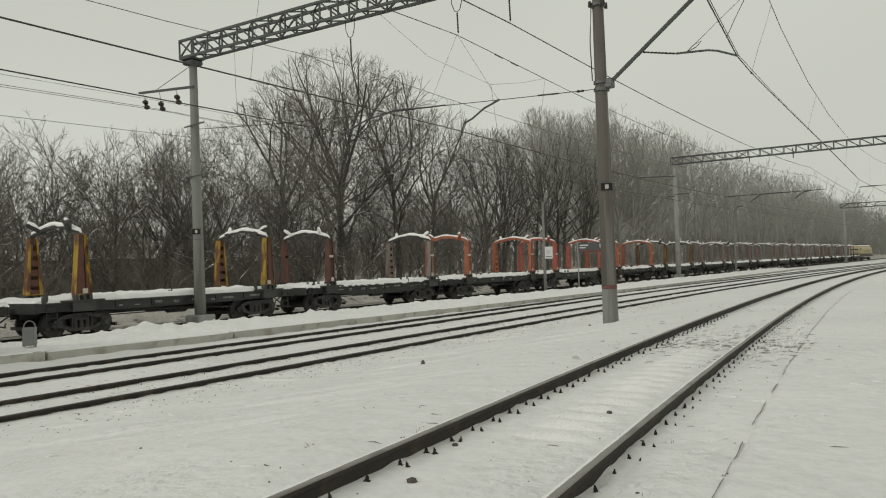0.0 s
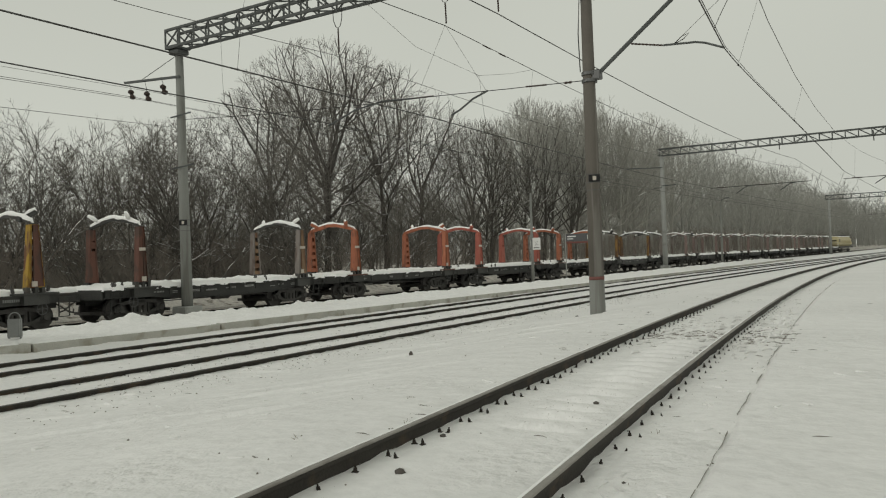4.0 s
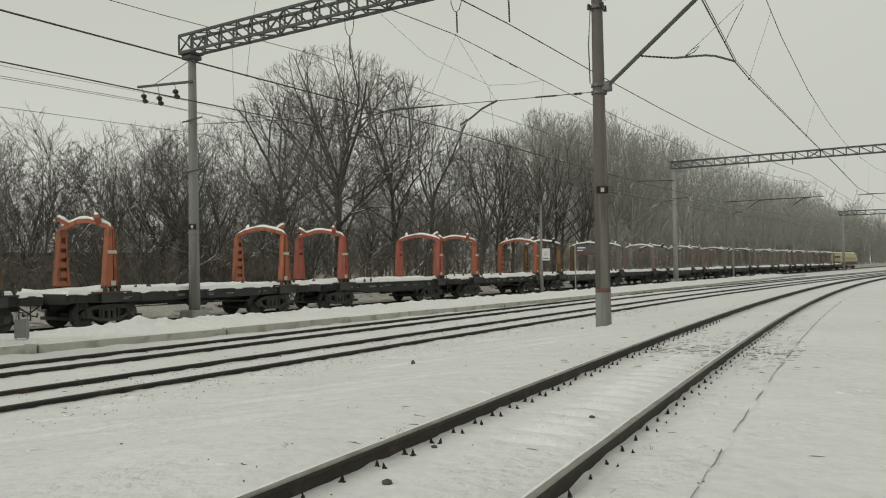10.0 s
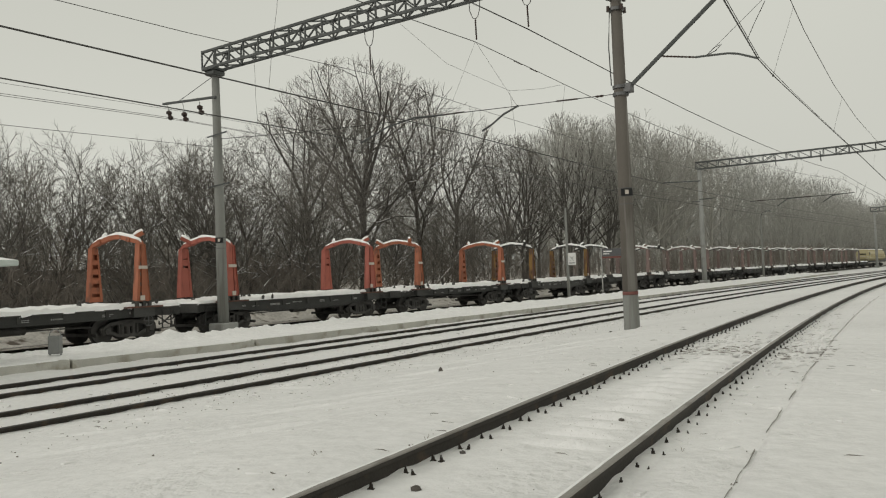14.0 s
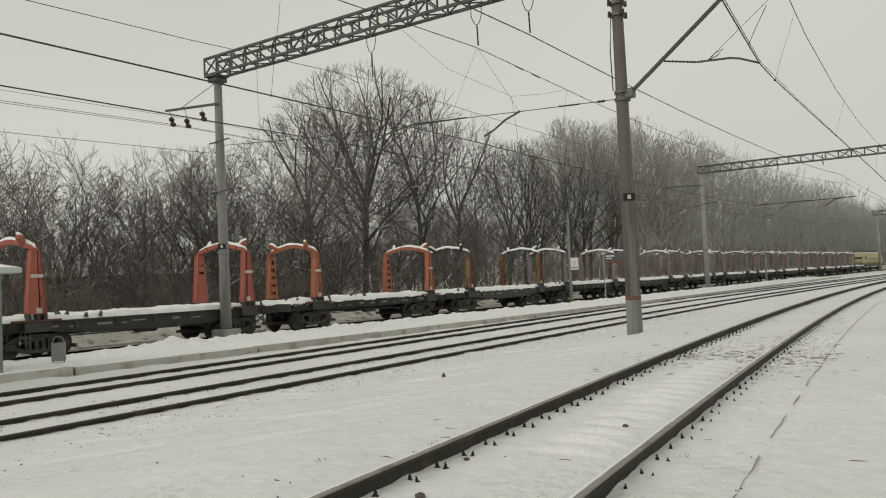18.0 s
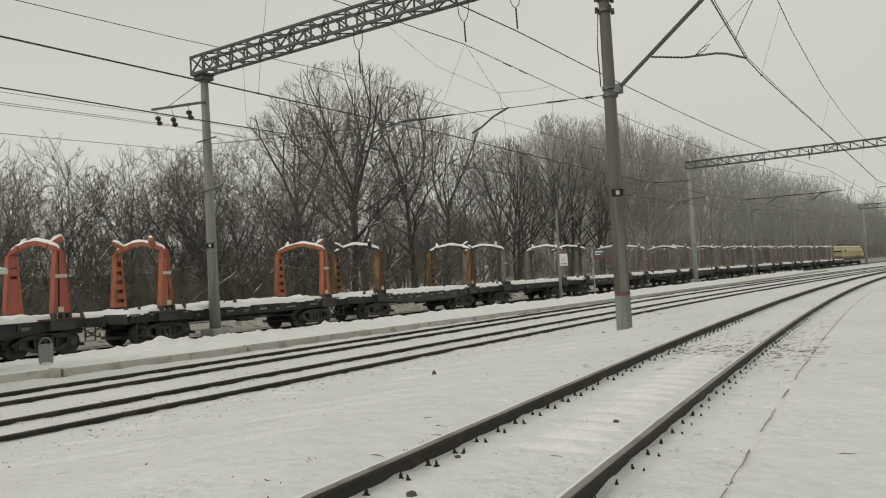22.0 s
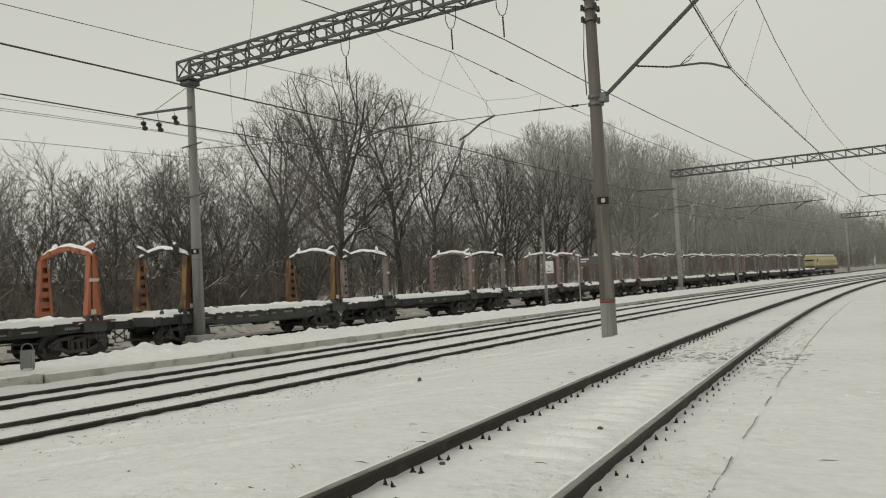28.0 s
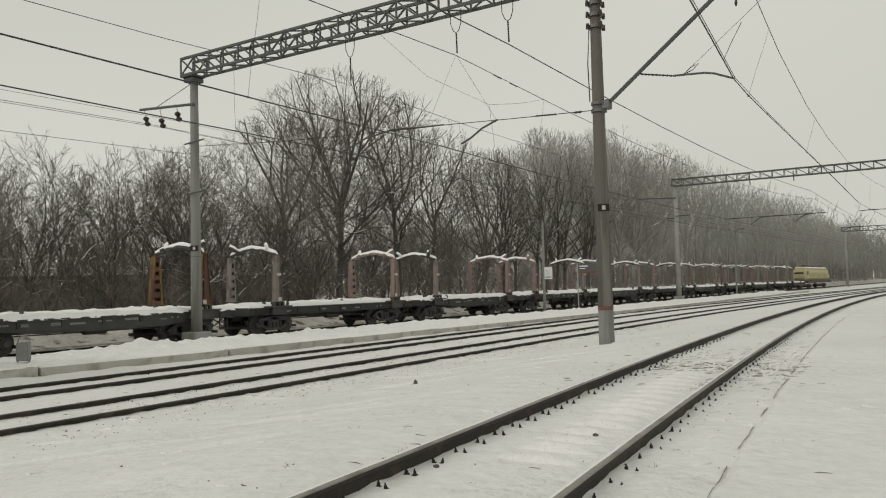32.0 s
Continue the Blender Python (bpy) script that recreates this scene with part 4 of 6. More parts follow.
def horn_bm(sx):
    """An upturned stub on the arch's shoulder."""
    bm = bmesh.new()
    z = TOP_Z
    beam(bm, (sx * 0.95, 0, z + 0.2), (sx * 1.24, -0.36, z + 0.47), 0.2, 0.15)
    beam(bm, (sx * 0.85, 0.04, z + 0.24), (sx * 1.05, 0.04, z + 0.19), 0.22, 0.18)
    return bm


def arch_snow_bm():
    bm = bmesh.new()
    z = TOP_Z + 0.075
    pts = [(-1.58, 0, z - 0.02), (-1.45, 0, z + 0.09), (-1.0, 0, z + 0.235), (-0.65, 0, z + 0.31), (-0.3, 0, z + 0.375), (0, 0, z + 0.39), (0.3, 0, z + 0.33), (0.7, 0, z + 0.29), (1.0, 0, z + 0.235), (1.45, 0, z + 0.09), (1.58, 0, z - 0.02)]
    tube(bm, pts, [0.04, 0.085, 0.10, 0.085, 0.10, 0.085, 0.095, 0.08, 0.10, 0.085, 0.04], 8)
    for sx in (-1, 1):
        tube(bm, [(sx * 1.0, -0.08, z + 0.27), (sx * 1.1, -0.22, z + 0.40), (sx * 1.2, -0.36, z + 0.50)], [0.07, 0.095, 0.06], 7)
    return bm


LEGS = {c: {s: mesh_of(leg_bm(s, SLOTS if c in ("red", "brown") else LADDER, BREADTH[c], False), "stake", PAINTS["grey"] if c == "tan" else m) for s in (-1, 1)} for c, m in PAINTS.items()}
PANELS = {c: {s: mesh_of(leg_bm(s, SLOTS if c in ("red", "brown") else LADDER, BREADTH[c], True), "stake_panel", PAINTS["brown"] if c in ("yellow", "ochre") else m) for s in (-1, 1)} for c, m in PAINTS.items()}
ARCH = {c: mesh_of(arch_bm(*((0.19, 0.16) if c in ("orange", "red") else (0.14, 0.11))), "arch", m if c in ("orange", "red", "pink") else FRAME) for c, m in PAINTS.items()}
HORN = {c: {s: mesh_of(horn_bm(s), "horn", m if c in ("orange", "red", "pink") else FRAME) for s in (-1, 1)} for c, m in PAINTS.items()}
ARCH_SNOW = mesh_of(arch_snow_bm(), "snow_on_arch", SNOW_CAP, True)
bm = bmesh.new()
box(bm, -0.2, 0.26, -0.8, 0.8, 0.0, 0.06, bevel=0.01)
SHOE = {c: mesh_of(bm.copy(), "base_plate", PAINTS["brown"] if c in ("red", "orange", "pink") else FRAME) for c in PAINTS}
bm.free()
bm = bmesh.new()
for y in (-0.27, 0.02, 0.27):
    box(bm, -0.1, 0.14, y - 0.06, y + 0.06, 0.05, 0.26)
box(bm, -0.14, 0.16, -0.45, 0.45, -0.35, 0.0)
FEET = mesh_of(bm, "stake_foot", FRAME)
bm = bmesh.new()
box(bm, -0.01, 0.01, -0.23, 0.23, -0.06, 0.06)
BANDMESH = mesh_of(bm, "reflective_patch", PLATE)
bm = bmesh.new()
box(bm, -0.01, 0.01, -0.1, 0.1, -0.09, 0.09)
TAGMESH = mesh_of(bm, "small_plate", PLATE)


def put(me, parent, m=None, name=None, label=""):
    ob = new(name or me.name.split(".")[0], me)
    ob.parent = parent
    if m is not None:
        ob.matrix_local = m
    return tagged(ob, label)


def sill_bm(sx, fish):
    """A side sill: a deep channel, deeper in the middle on some wagons, with stake pockets."""
    bm = bmesh.new()
    x = sx * 1.46
    low = 0.78 if fish else 0.93
    ys = [-6.3, -4.4, -2.6, 2.6, 4.4, 6.3]
    zs = [0.98, 0.98, low, low, 0.98, 0.98]
    for i in range(5):
        v = [bm.verts.new(p) for xx in (x - 0.04, x + 0.04) for p in ((xx, ys[i], zs[i]), (xx, ys[i + 1], zs[i + 1]), (xx, ys[i + 1], 1.25), (xx, ys[i], 1.25))]
        for q in ((0, 1, 2, 3), (7, 6, 5, 4), (0, 4, 5, 1), (1, 5, 6, 2), (2, 6, 7, 3), (3, 7, 4, 0)):
            bm.faces.new([v[k] for k in q])
        beam(bm, (x + sx * 0.05, ys[i], zs[i]), (x + sx * 0.05, ys[i + 1], zs[i + 1]), 0.14, 0.03)
    beam(bm, (x + sx * 0.06, -6.3, 1.26), (x + sx * 0.06, 6.3, 1.26), 0.16, 0.05)
    return bm


def deck_snow_bm(seed):
    """Snow lying on the deck, lumpy along its edges."""
    bm = bmesh.new()
    ny, nx = 130, 10
    rows = []
    for j in range(ny + 1):
        y = -6.35 + 12.7 * j / ny
        row = []
        for i in range(nx + 1):
            x = (-1.5, -1.49, -1.38, -1.0, -0.4, 0.2, 0.8, 1.2, 1.46, 1.585, 1.595)[i] * (1 + 0.045 * ripple(y, 0, 0.5, seed) + 0.03 * ripple(y, 3, 0.16, seed))
            edge = min(1.0, 3.2 * min(i, nx - i) / nx)
            end = min(1.0, 4 * min(j, ny - j) / ny)
            lump = 0.155 + 0.07 * ripple(x, y, 0.9, seed) + 0.11 * max(0, ripple(x, y, 0.28, seed + 4)) + 0.05 * ripple(y, x, 0.14, seed + 1) + (0.12 * max(0, ripple(x, y, 0.6, seed + 2)) if abs(y) > 3.2 else 0)
            z = 1.305 + max(0.03, lump) * (0.8 + 0.2 * edge) * (0.6 + 0.4 * end)
            if i in (0, nx) or j in (0, ny):
                z = 1.25 + 0.05 * ripple(y, x, 0.3, seed + 8)
            row.append(bm.verts.new((x, y, z)))
        rows.append(row)
    for a, b in zip(rows, rows[1:]):
        for i in range(nx):
            bm.faces.new((a[i], a[i + 1], b[i + 1], b[i]))
    return bm


SILL = {f: {s: mesh_of(sill_bm(s, f), "side_sill", FRAME) for s in (-1, 1)} for f in (0, 1)}
DECK_SNOW = [mesh_of(deck_snow_bm(k * 7.3), "snow_on_deck", SNOW_CAP, True) for k in range(4)]
bm = bmesh.new()
box(bm, -1.42, 1.42, -6.3, 6.3, 1.22, 1.30)
for y in np.arange(-5.8, 6, 0.97):
    box(bm, -1.4, 1.4, y - 0.05, y + 0.05, 1.0, 1.22)
DECKMESH = mesh_of(bm, "deck", FRAME)
bm = bmesh.new()
box(bm, -0.32, -0.24, -6.2, 6.2, 0.72, 1.22)
box(bm, 0.24, 0.32, -6.2, 6.2, 0.72, 1.22)
CENTRE = mesh_of(bm, "centre_sill", FRAME)
bm = bmesh.new()
box(bm, -1.5, 1.5, -0.09, 0.09, 0.92, 1.3, bevel=0.01)
HEADSTOCK = mesh_of(bm, "headstock", FRAME)


def wheelset_bm():
    bm = bmesh.new()
    for sx in (-1, 1):
        c = sx * 0.79
        tube(bm, [(c - 0.075, 0, 0), (c - 0.03, 0, 0), (c + 0.02, 0, 0), (c + 0.065, 0, 0)][:: 1], [0.475, 0.475, 0.47, 0.46], 20)
        tube(bm, [(c - sx * 0.09, 0, 0), (c - sx * 0.06, 0, 0)], 0.5, 20)
    tube(bm, [(-1.1, 0, 0), (1.1, 0, 0)], 0.08, 10)
    return bm


def bogie_frame_bm():
    """Two cast side frames, springs, axle boxes and a bolster."""
    bm = bmesh.new()
    for sx in (-1, 1):
        x = sx * 1.02
        pts = [(x, -1.15, 0.5), (x, -0.75, 0.72), (x, -0.3, 0.78), (x, 0.3, 0.78), (x, 0.75, 0.72), (x, 1.15, 0.5)]
        for p, q in zip(pts, pts[1:]):
            beam(bm, p, q, 0.16, 0.14)
        low = [(x, -0.85, 0.45), (x, -0.4, 0.27), (x, 0.4, 0.27), (x, 0.85, 0.45)]
        for p, q in zip(low, low[1:]):
            beam(bm, p, q, 0.15, 0.12)
        for y in (-0.925, 0.925):
            box(bm, x - 0.11, x + 0.13, y - 0.17, y + 0.17, 0.33, 0.66, bevel=0.03)
            tube(bm, [(x + sx * 0.12, y, 0.475), (x + sx * 0.19, y, 0.475)], [0.13, 0.11], 10)
        for y in (-0.24, 0, 0.24):
            tube(bm, [(x, y, 0.31), (x, y, 0.7)], 0.085, 8)
        box(bm, x - 0.04, x + 0.09, -0.42, -0.36, 0.28, 0.76)
        box(bm, x - 0.04, x + 0.09, 0.36, 0.42, 0.28, 0.76)
    box(bm, -1.1, 1.1, -0.2, 0.2, 0.6, 0.8)
    for y in (-1.35, 1.35):
        box(bm, -1.15, 1.15, y - 0.04, y + 0.04, 0.3, 0.42)
    return bm


WHEELS = mesh_of(wheelset_bm(), "wheelset", BOGIE)
BOGIE_FRAME = mesh_of(bogie_frame_bm(), "bogie_frame", BOGIE)


def coupler_bm():
    bm = bmesh.new()
    box(bm, -0.12, 0.12, -0.5, 0.3, 0.92, 1.14, bevel=0.02)
    box(bm, -0.22, 0.24, 0.22, 0.5, 0.88, 1.18, bevel=0.04)
    tube(bm, [(0.45, -0.4, 1.0), (0.48, 0.0, 0.75), (0.45, 0.3, 0.55), (0.35, 0.55, 0.5), (0.2, 0.66, 0.62)], 0.03, 6)
    return bm


COUPLER = mesh_of(coupler_bm(), "coupler", BOGIE)


def step_bm():
    bm = bmesh.new()
    for y in (-0.2, 0.2):
        beam(bm, (0, y, 1.2), (0, y, 0.45), 0.035)
    for z in (0.46, 0.75):
        beam(bm, (0, -0.2, z), (0, 0.2, z), 0.05, 0.03)
    tube(bm, [(0.05, -0.25, 0.98), (0.12, -0.25, 1.15), (0.12, 0.25, 1.15), (0.05, 0.25, 0.98)], 0.015, 5)
    return bm


STEP = mesh_of(step_bm(), "footstep", FRAME)


def brake_bm():
    bm = bmesh.new()
    tube(bm, [(0.7, -0.3, 0.75), (0.7, 0.6, 0.75)], 0.17, 12)
    tube(bm, [(-0.5, -0.4, 0.8), (-0.5, 0.9, 0.8)], 0.15, 12)
    tube(bm, [(0.5, -3.2, 0.68), (0.55, 3.2, 0.68)], 0.025, 6)
    beam(bm, (1.0, -2.9, 0.86), (1.0, 2.9, 0.66), 0.04)
    return bm


BRAKE = mesh_of(brake_bm(), "brake_gear", BOGIE)


def handwheel_bm():
    bm = bmesh.new()
    n = 14
    pts = [(0.0, 0.2 * math.cos(2 * math.pi * i / n), 0.2 * math.sin(2 * math.pi * i / n)) for i in range(n + 1)]
    tube(bm, pts, 0.018, 5)
    for i in range(4):
        a = math.pi * i / 2
        beam(bm, (0, 0, 0), (0, 0.2 * math.cos(a), 0.2 * math.sin(a)), 0.025)
    return bm


HANDWHEEL = mesh_of(handwheel_bm(), "brake_wheel", FITTING)


def stencil_bm(seed):
    """Rows of worn white stencilled marks along a sill, as bars."""
    rnd = random.Random(seed)
    bm = bmesh.new()
    y = -4.1
    while y < 4.2:
        kind = rnd.random() * 0.9
        if kind < 0.4:
            n = rnd.randint(4, 8)
            h = rnd.uniform(0.05, 0.10)
            z = rnd.uniform(1.02, 1.08)
            for i in range(n):
                box(bm, 1.502, 1.506, y + i * 0.075, y + i * 0.075 + 0.05, z, z + h)
            y += n * 0.075 + rnd.uniform(0.15, 0.6)
        elif kind < 0.8:
            w = rnd.uniform(0.2, 0.5)
            for z in (1.03, 1.09, 1.15)[: rnd.randint(1, 3)]:
                box(bm, 1.502, 1.506, y, y + w * rnd.uniform(0.7, 1), z, z + 0.028)
            y += w + rnd.uniform(0.15, 0.7)
        else:
            y += rnd.uniform(0.3, 0.9)
    return bm


STENCIL = [mesh_of(stencil_bm(k), "stencil", WHITE) for k in range(4)]
WORDS = {"orange": "orange", "red": "red-orange", "yellow": "yellow", "ochre": "worn ochre", "brown": "rust-brown", "pink": "muted red", "grey": "grey-brown", "tan": "bare tan"}
WAGONS = []


bm = bmesh.new()
box(bm, 0.0, 0.05, -0.07, 0.07, 0.99, 1.24, bevel=0.008)
POCKET = mesh_of(bm, "stake_pocket", FRAME)
bm = bmesh.new()
box(bm, -0.05, 0.05, -0.09, 0.09, -0.05, 0.12, bevel=0.02)
tube(bm, [(0, -0.08, 0.1), (0, -0.02, 0.17), (0, 0.06, 0.15), (0, 0.1, 0.05)], 0.022, 5)
LUG = mesh_of(bm, "lashing_lug", BOGIE)
rw = random.Random(31)


def wagon(k, left, right):
    lab = f"snow-laden black flat wagon with one {WORDS[left]} stake frame" if right is None else f"snow-laden black flat wagon with {WORDS[left]} and {WORDS[right]} log stakes" if left != right else f"snow-laden black flat wagon with {WORDS[left]} arched log stakes"
    w = thing("flat_wagon", pose(0, 0, 0), lab, "railway wagon", "wagons of the goods train")
    put(DECKMESH, w)
    put(CENTRE, w)
    put(DECK_SNOW[k % 4], w, pose(0, 0, 0, 0, 0, 180 * (k % 3 == 1)), label="lumpy snow on the deck")
    for s in (-1, 1):
        put(SILL[k % 2][s], w)
        put(HEADSTOCK, w, pose(0, s * 6.28, 0))
        put(COUPLER, w, pose(0, s * 6.3, 0, 0, 0, 0 if s > 0 else 180))
        put(STEP, w, pose(1.5, s * 5.75, 0))
        b = put(BOGIE_FRAME, w, pose(0, s * 4.35, 0), "bogie")
        for y in (-0.925, 0.925):
            put(WHEELS, b, pose(0, y, 0.475))
    put(BRAKE, w)
    put(HANDWHEEL, w, pose(1.56, -5.0 if k % 2 else 4.9, 0.78))
    put(STENCIL[k % 4], w, label="worn white stencilled marks")["kind"] = "stuff"
    for y in np.arange(-4.8, 5.0, 1.6):
        put(POCKET, w, pose(1.5, y, 0))
    for j in range(9):
        y = rw.choice((-1, 1)) * rw.uniform(3.3, 6.1) if j < 6 else rw.uniform(-3, 3)
        put(LUG, w, pose(rw.choice((1.5, 1.5, 1.2, 0.6)), y, 1.36 + rw.uniform(0, 0.08), rw.uniform(-15, 15), rw.uniform(-15, 15), rw.uniform(0, 90)) @ Matrix.Scale(rw.uniform(0.7, 1.4), 4))
    for s, c in ((-1, left), (1, right)):
        if c is None:
            continue
        f = put(ARCH[c], w, pose(0, s * HALF, 0, 0, 0, 0 if s < 0 else 180), "stake_frame", f"{WORDS[c]} steel arched stake frame")
        for sx in (-1, 1):
            put(PANELS[c][sx], put(LEGS[c][sx], f))
            put(SHOE[c], f, pose(sx * 1.5, 0, 1.29, 0, 0, 0 if sx > 0 else 180))
            put(FEET, f, pose(sx * 1.55, 0, 1.29, 0, 0, 0 if sx > 0 else 180))
            if c not in ("brown", "grey", "tan") or (c == "grey" and (k + sx) % 3 == 0):
                put(HORN[c][sx], f)
            q = 1.68
            if c not in ("yellow", "ochre"):
                put(BANDMESH, f, pose(sx * q, 0.0, 2.82) @ Matrix.Diagonal((1, BREADTH[c][0] / 0.38, 1, 1)))
            put(TAGMESH, f, pose(sx * q, 0.05, 1.66))
        put(ARCH_SNOW, f, label="snow along the arch")
    WAGONS.append((w, 48.26 + PITCH * k))


SCHEME = [(-5, "yellow", "ochre"), (-4, "ochre", "yellow"), (-3, "yellow", "ochre"), (-2, "yellow", "yellow"), (-1, "brown", "tan"), (0, "orange", "orange"), (1, "red", "red"), (2, "orange", "orange"), (3, "ochre", "ochre"), (4, "grey", "pink"), (5, "grey", "pink"), (6, "pink", "grey"), (7, "pink", "grey"), (8, "pink", "grey"), (9, "grey", "pink"), (10, "pink", "grey"), (11, "grey", "pink"), (12, "pink", "grey"), (13, "grey", None)]
LAST = 13
for k, a, b in SCHEME:
    wagon(k, a, b)


def locomotive():
    t = thing("diesel_locomotive", pose(0, 0, 0), "yellow diesel locomotive with snow on its roof", "locomotive")
    bm = bmesh.new()
    box(bm, -1.5, 1.5, -12.2, 12.2, 1.1, 1.5, bevel=0.04)
    part("frame", bm, BOGIE, t)
    bm = bmesh.new()
    box(bm, -1.4, 1.4, -11.8, 11.9, 1.5, 3.85, bevel=0.55)
    b = part("body", bm, LOCO, t)
    bm = bmesh.new()
    box(bm, -1.05, 1.05, -10.6, 10.6, 3.6, 4.1, bevel=0.22)
    r = part("roof", bm, LOCO, t)
    bm = bmesh.new()
    box(bm, -1.0, 1.0, -10.4, 10.7, 3.95, 4.2, bevel=0.1)
    part("snow_on_roof", bm, SNOW_CAP, r)
    for y in (-7.5, -3.5, 0.5, 4.0, 8.0):
        bm = bmesh.new()
        box(bm, -0.5, 0.5, y - 0.5, y + 0.5, 4.2, 4.5, bevel=0.05)
        part("roof_hatch", bm, BOGIE, r)
    for y in np.arange(-9.8, 9.6, 1.3):
        bm = bmesh.new()
        box(bm, 1.39, 1.43, y, y + 0.9, 2.2, 3.0)
        part("side_grille", bm, LOCO_TRIM, b)
    for s in (-1, 1):
        bm = bmesh.new()
        box(bm, -0.8, 0.8, s * 11.9 - 0.03, s * 11.9 + 0.03, 2.9, 3.15)
        part("windscreen", bm, GLASS, b)
        for x in (-0.9, 0.9):
            bm = bmesh.new()
            tube(bm, [(x, s * 11.9, 2.0), (x, s * 12.0, 2.0)], 0.13, 10)
            part("headlight", bm, PLATE, b)
        bm = bmesh.new()
        box(bm, 1.38, 1.42, s * 10.9 - 0.5, s * 10.9 + 0.5, 2.7, 3.4)
        part("cab_window", bm, GLASS, b)
        bm = bmesh.new()
        for q in (-1.2, 1.2):
            beam(bm, (q, s * 12.1, 1.5), (q, s * 12.1, 2.5), 0.04)
        beam(bm, (-1.2, s * 12.1, 2.5), (1.2, s * 12.1, 2.5), 0.04)
        part("handrail", bm, SIGN, t)
        g = put(BOGIE_FRAME, t, pose(0, s * 7.6, 0), "bogie")
        for y in (-0.925, 0.925):
            put(WHEELS, g, pose(0, y, 0.475))
    return t


WAGONS.append((locomotive(), 48.26 + PITCH * LAST + PITCH / 2 + 14.0))


# how far the slowing train has come, in metres along its track
run = curve((0, 4, 8, 12, 16, 20, 24, 28, 32), (0.0, -10.505, -20.965, -30.512, -39.396, -47.604, -55.359, -63.225, -71.623))


def on_track(y):
    a = math.degrees(math.atan2(goods_line(y + 4.3) - goods_line(y - 4.3), 8.6))
    x = (goods_line(y + 4.3) + goods_line(y - 4.3)) / 2
    return pose(x, y, 0, 0, 0, -a)

# ---- things on the platform ----
def litter_bin(x, y, z, turn):
    t = thing("litter_bin", pose(x, y, z, 0, 0, turn), "small grey painted metal litter bin with a hoop handle", "litter bin")
    bm = bmesh.new()
    w, d, h, k = 0.16, 0.13, 0.56, 0.012
    for a, b, c, e in ((-w, w, -d, -d + k), (-w, w, d - k, d), (-w, -w + k, -d, d), (w - k, w, -d, d), (-w, w, -d, d)):
        box(bm, a, b, c, e, 0.03 if (a, c, e) != (-w, -d, d) or b != w else 0.03, h if (b - a < 2 * w or e - c < 2 * d) else 0.05)
    part("bucket", bm, BIN, t)
    bm = bmesh.new()
    pts = [(-w, 0, 0.1)] + [(-w * math.cos(math.pi * i / 10), 0, h + 0.02 + 0.17 * math.sin(math.pi * i / 10)) for i in range(11)] + [(w, 0, 0.1)]
    tube(bm, pts, 0.016, 6)
    part("hoop", bm, BIN, t)
    for x in (-w, w):
        bm = bmesh.new()
        beam(bm, (x, 0, -0.12), (x, 0, 0.12), 0.04)
        part("leg", bm, BIN, t)


litter_bin(-22.78, 12.61, DECK + 0.02, 40)


def sign_post():
    t = thing("sign_post", pose(-25.6, 53.4, DECK), "tall grey post with a small white square sign", "sign post")
    bm = bmesh.new()
    tube(bm, [(0, 0, -0.2), (0, 0, 6.6)], [0.12, 0.085], 10)
    part("post", bm, MAST, t)
    bm = bmesh.new()
    box(bm, 0.12, 0.76, -0.16, -0.13, 2.3, 3.2, bevel=0.01)
    s = part("sign_panel", bm, SIGN, t, "white square sign panel")
    bm = bmesh.new()
    for a in (-1, 1):
        beam(bm, (0.3, -0.165, 2.62 if a < 0 else 2.95), (0.58, -0.165, 2.95 if a < 0 else 2.62), 0.05, 0.006)
    box(bm, 0.2, 0.68, -0.168, -0.162, 2.42, 2.48)
    part("symbol", bm, BOARD, s, "dark crossed symbol and bar")
    bm = bmesh.new()
    beam(bm, (0, -0.1, 2.5), (0.5, -0.14, 2.5), 0.03)
    beam(bm, (0, -0.1, 3.0), (0.5, -0.14, 3.0), 0.03)
    part("bracket", bm, FITTING, t)


sign_post()


def name_board():
    t = thing("station_board", pose(-24.9, 58.1, DECK, 0, 0, 22), "dark station board with a red stripe on two posts", "station sign")
    for x in (0, 2.0):
        bm = bmesh.new()
        tube(bm, [(x, 0, -0.2), (x, 0, 3.55)], 0.042, 8)
        part("post", bm, BOARD_POST, t, "pale grey painted post")
    bm = bmesh.new()
    box(bm, 0.05, 1.95, -0.06, -0.02, 2.9, 3.5, bevel=0.01)
    b = part("panel", bm, BOARD, t)
    bm = bmesh.new()
    box(bm, 0.05, 1.95, -0.065, -0.015, 2.74, 2.88)
    part("stripe", bm, RED, b, "red stripe")
    bm = bmesh.new()
    box(bm, 0.16, 0.82, -0.068, -0.06, 3.24, 3.34)
    box(bm, 0.16, 0.62, -0.068, -0.06, 3.06, 3.13)
    box(bm, 1.72, 1.80, -0.068, -0.06, 3.05, 3.38)
    part("lettering", bm, SIGN, b, "white lettering, too small to read")


name_board()


def lamp_post(x, y, z, h):
    t = thing("lamp_post", pose(x, y, z), "slender grey lamp post far along the platform", "lamp post")
    bm = bmesh.new()
    tube(bm, [(0, 0, -0.2), (0, 0, h)], [0.13, 0.09], 10)
    part("post", bm, MAST, t)
    bm = bmesh.new()
    tube(bm, [(0, 0, h - 0.1), (0.25, -0.2, h + 0.35), (0.9, -0.5, h + 0.5)], 0.04, 6)
    a = part("arm", bm, FITTING, t)
    bm = bmesh.new()
    box(bm, 0.7, 1.35, -0.75, -0.4, h + 0.43, h + 0.55, bevel=0.03)
    part("lamp_head", bm, FITTING, a)


lamp_post(-23.2, 105.0, DECK, 7.9)


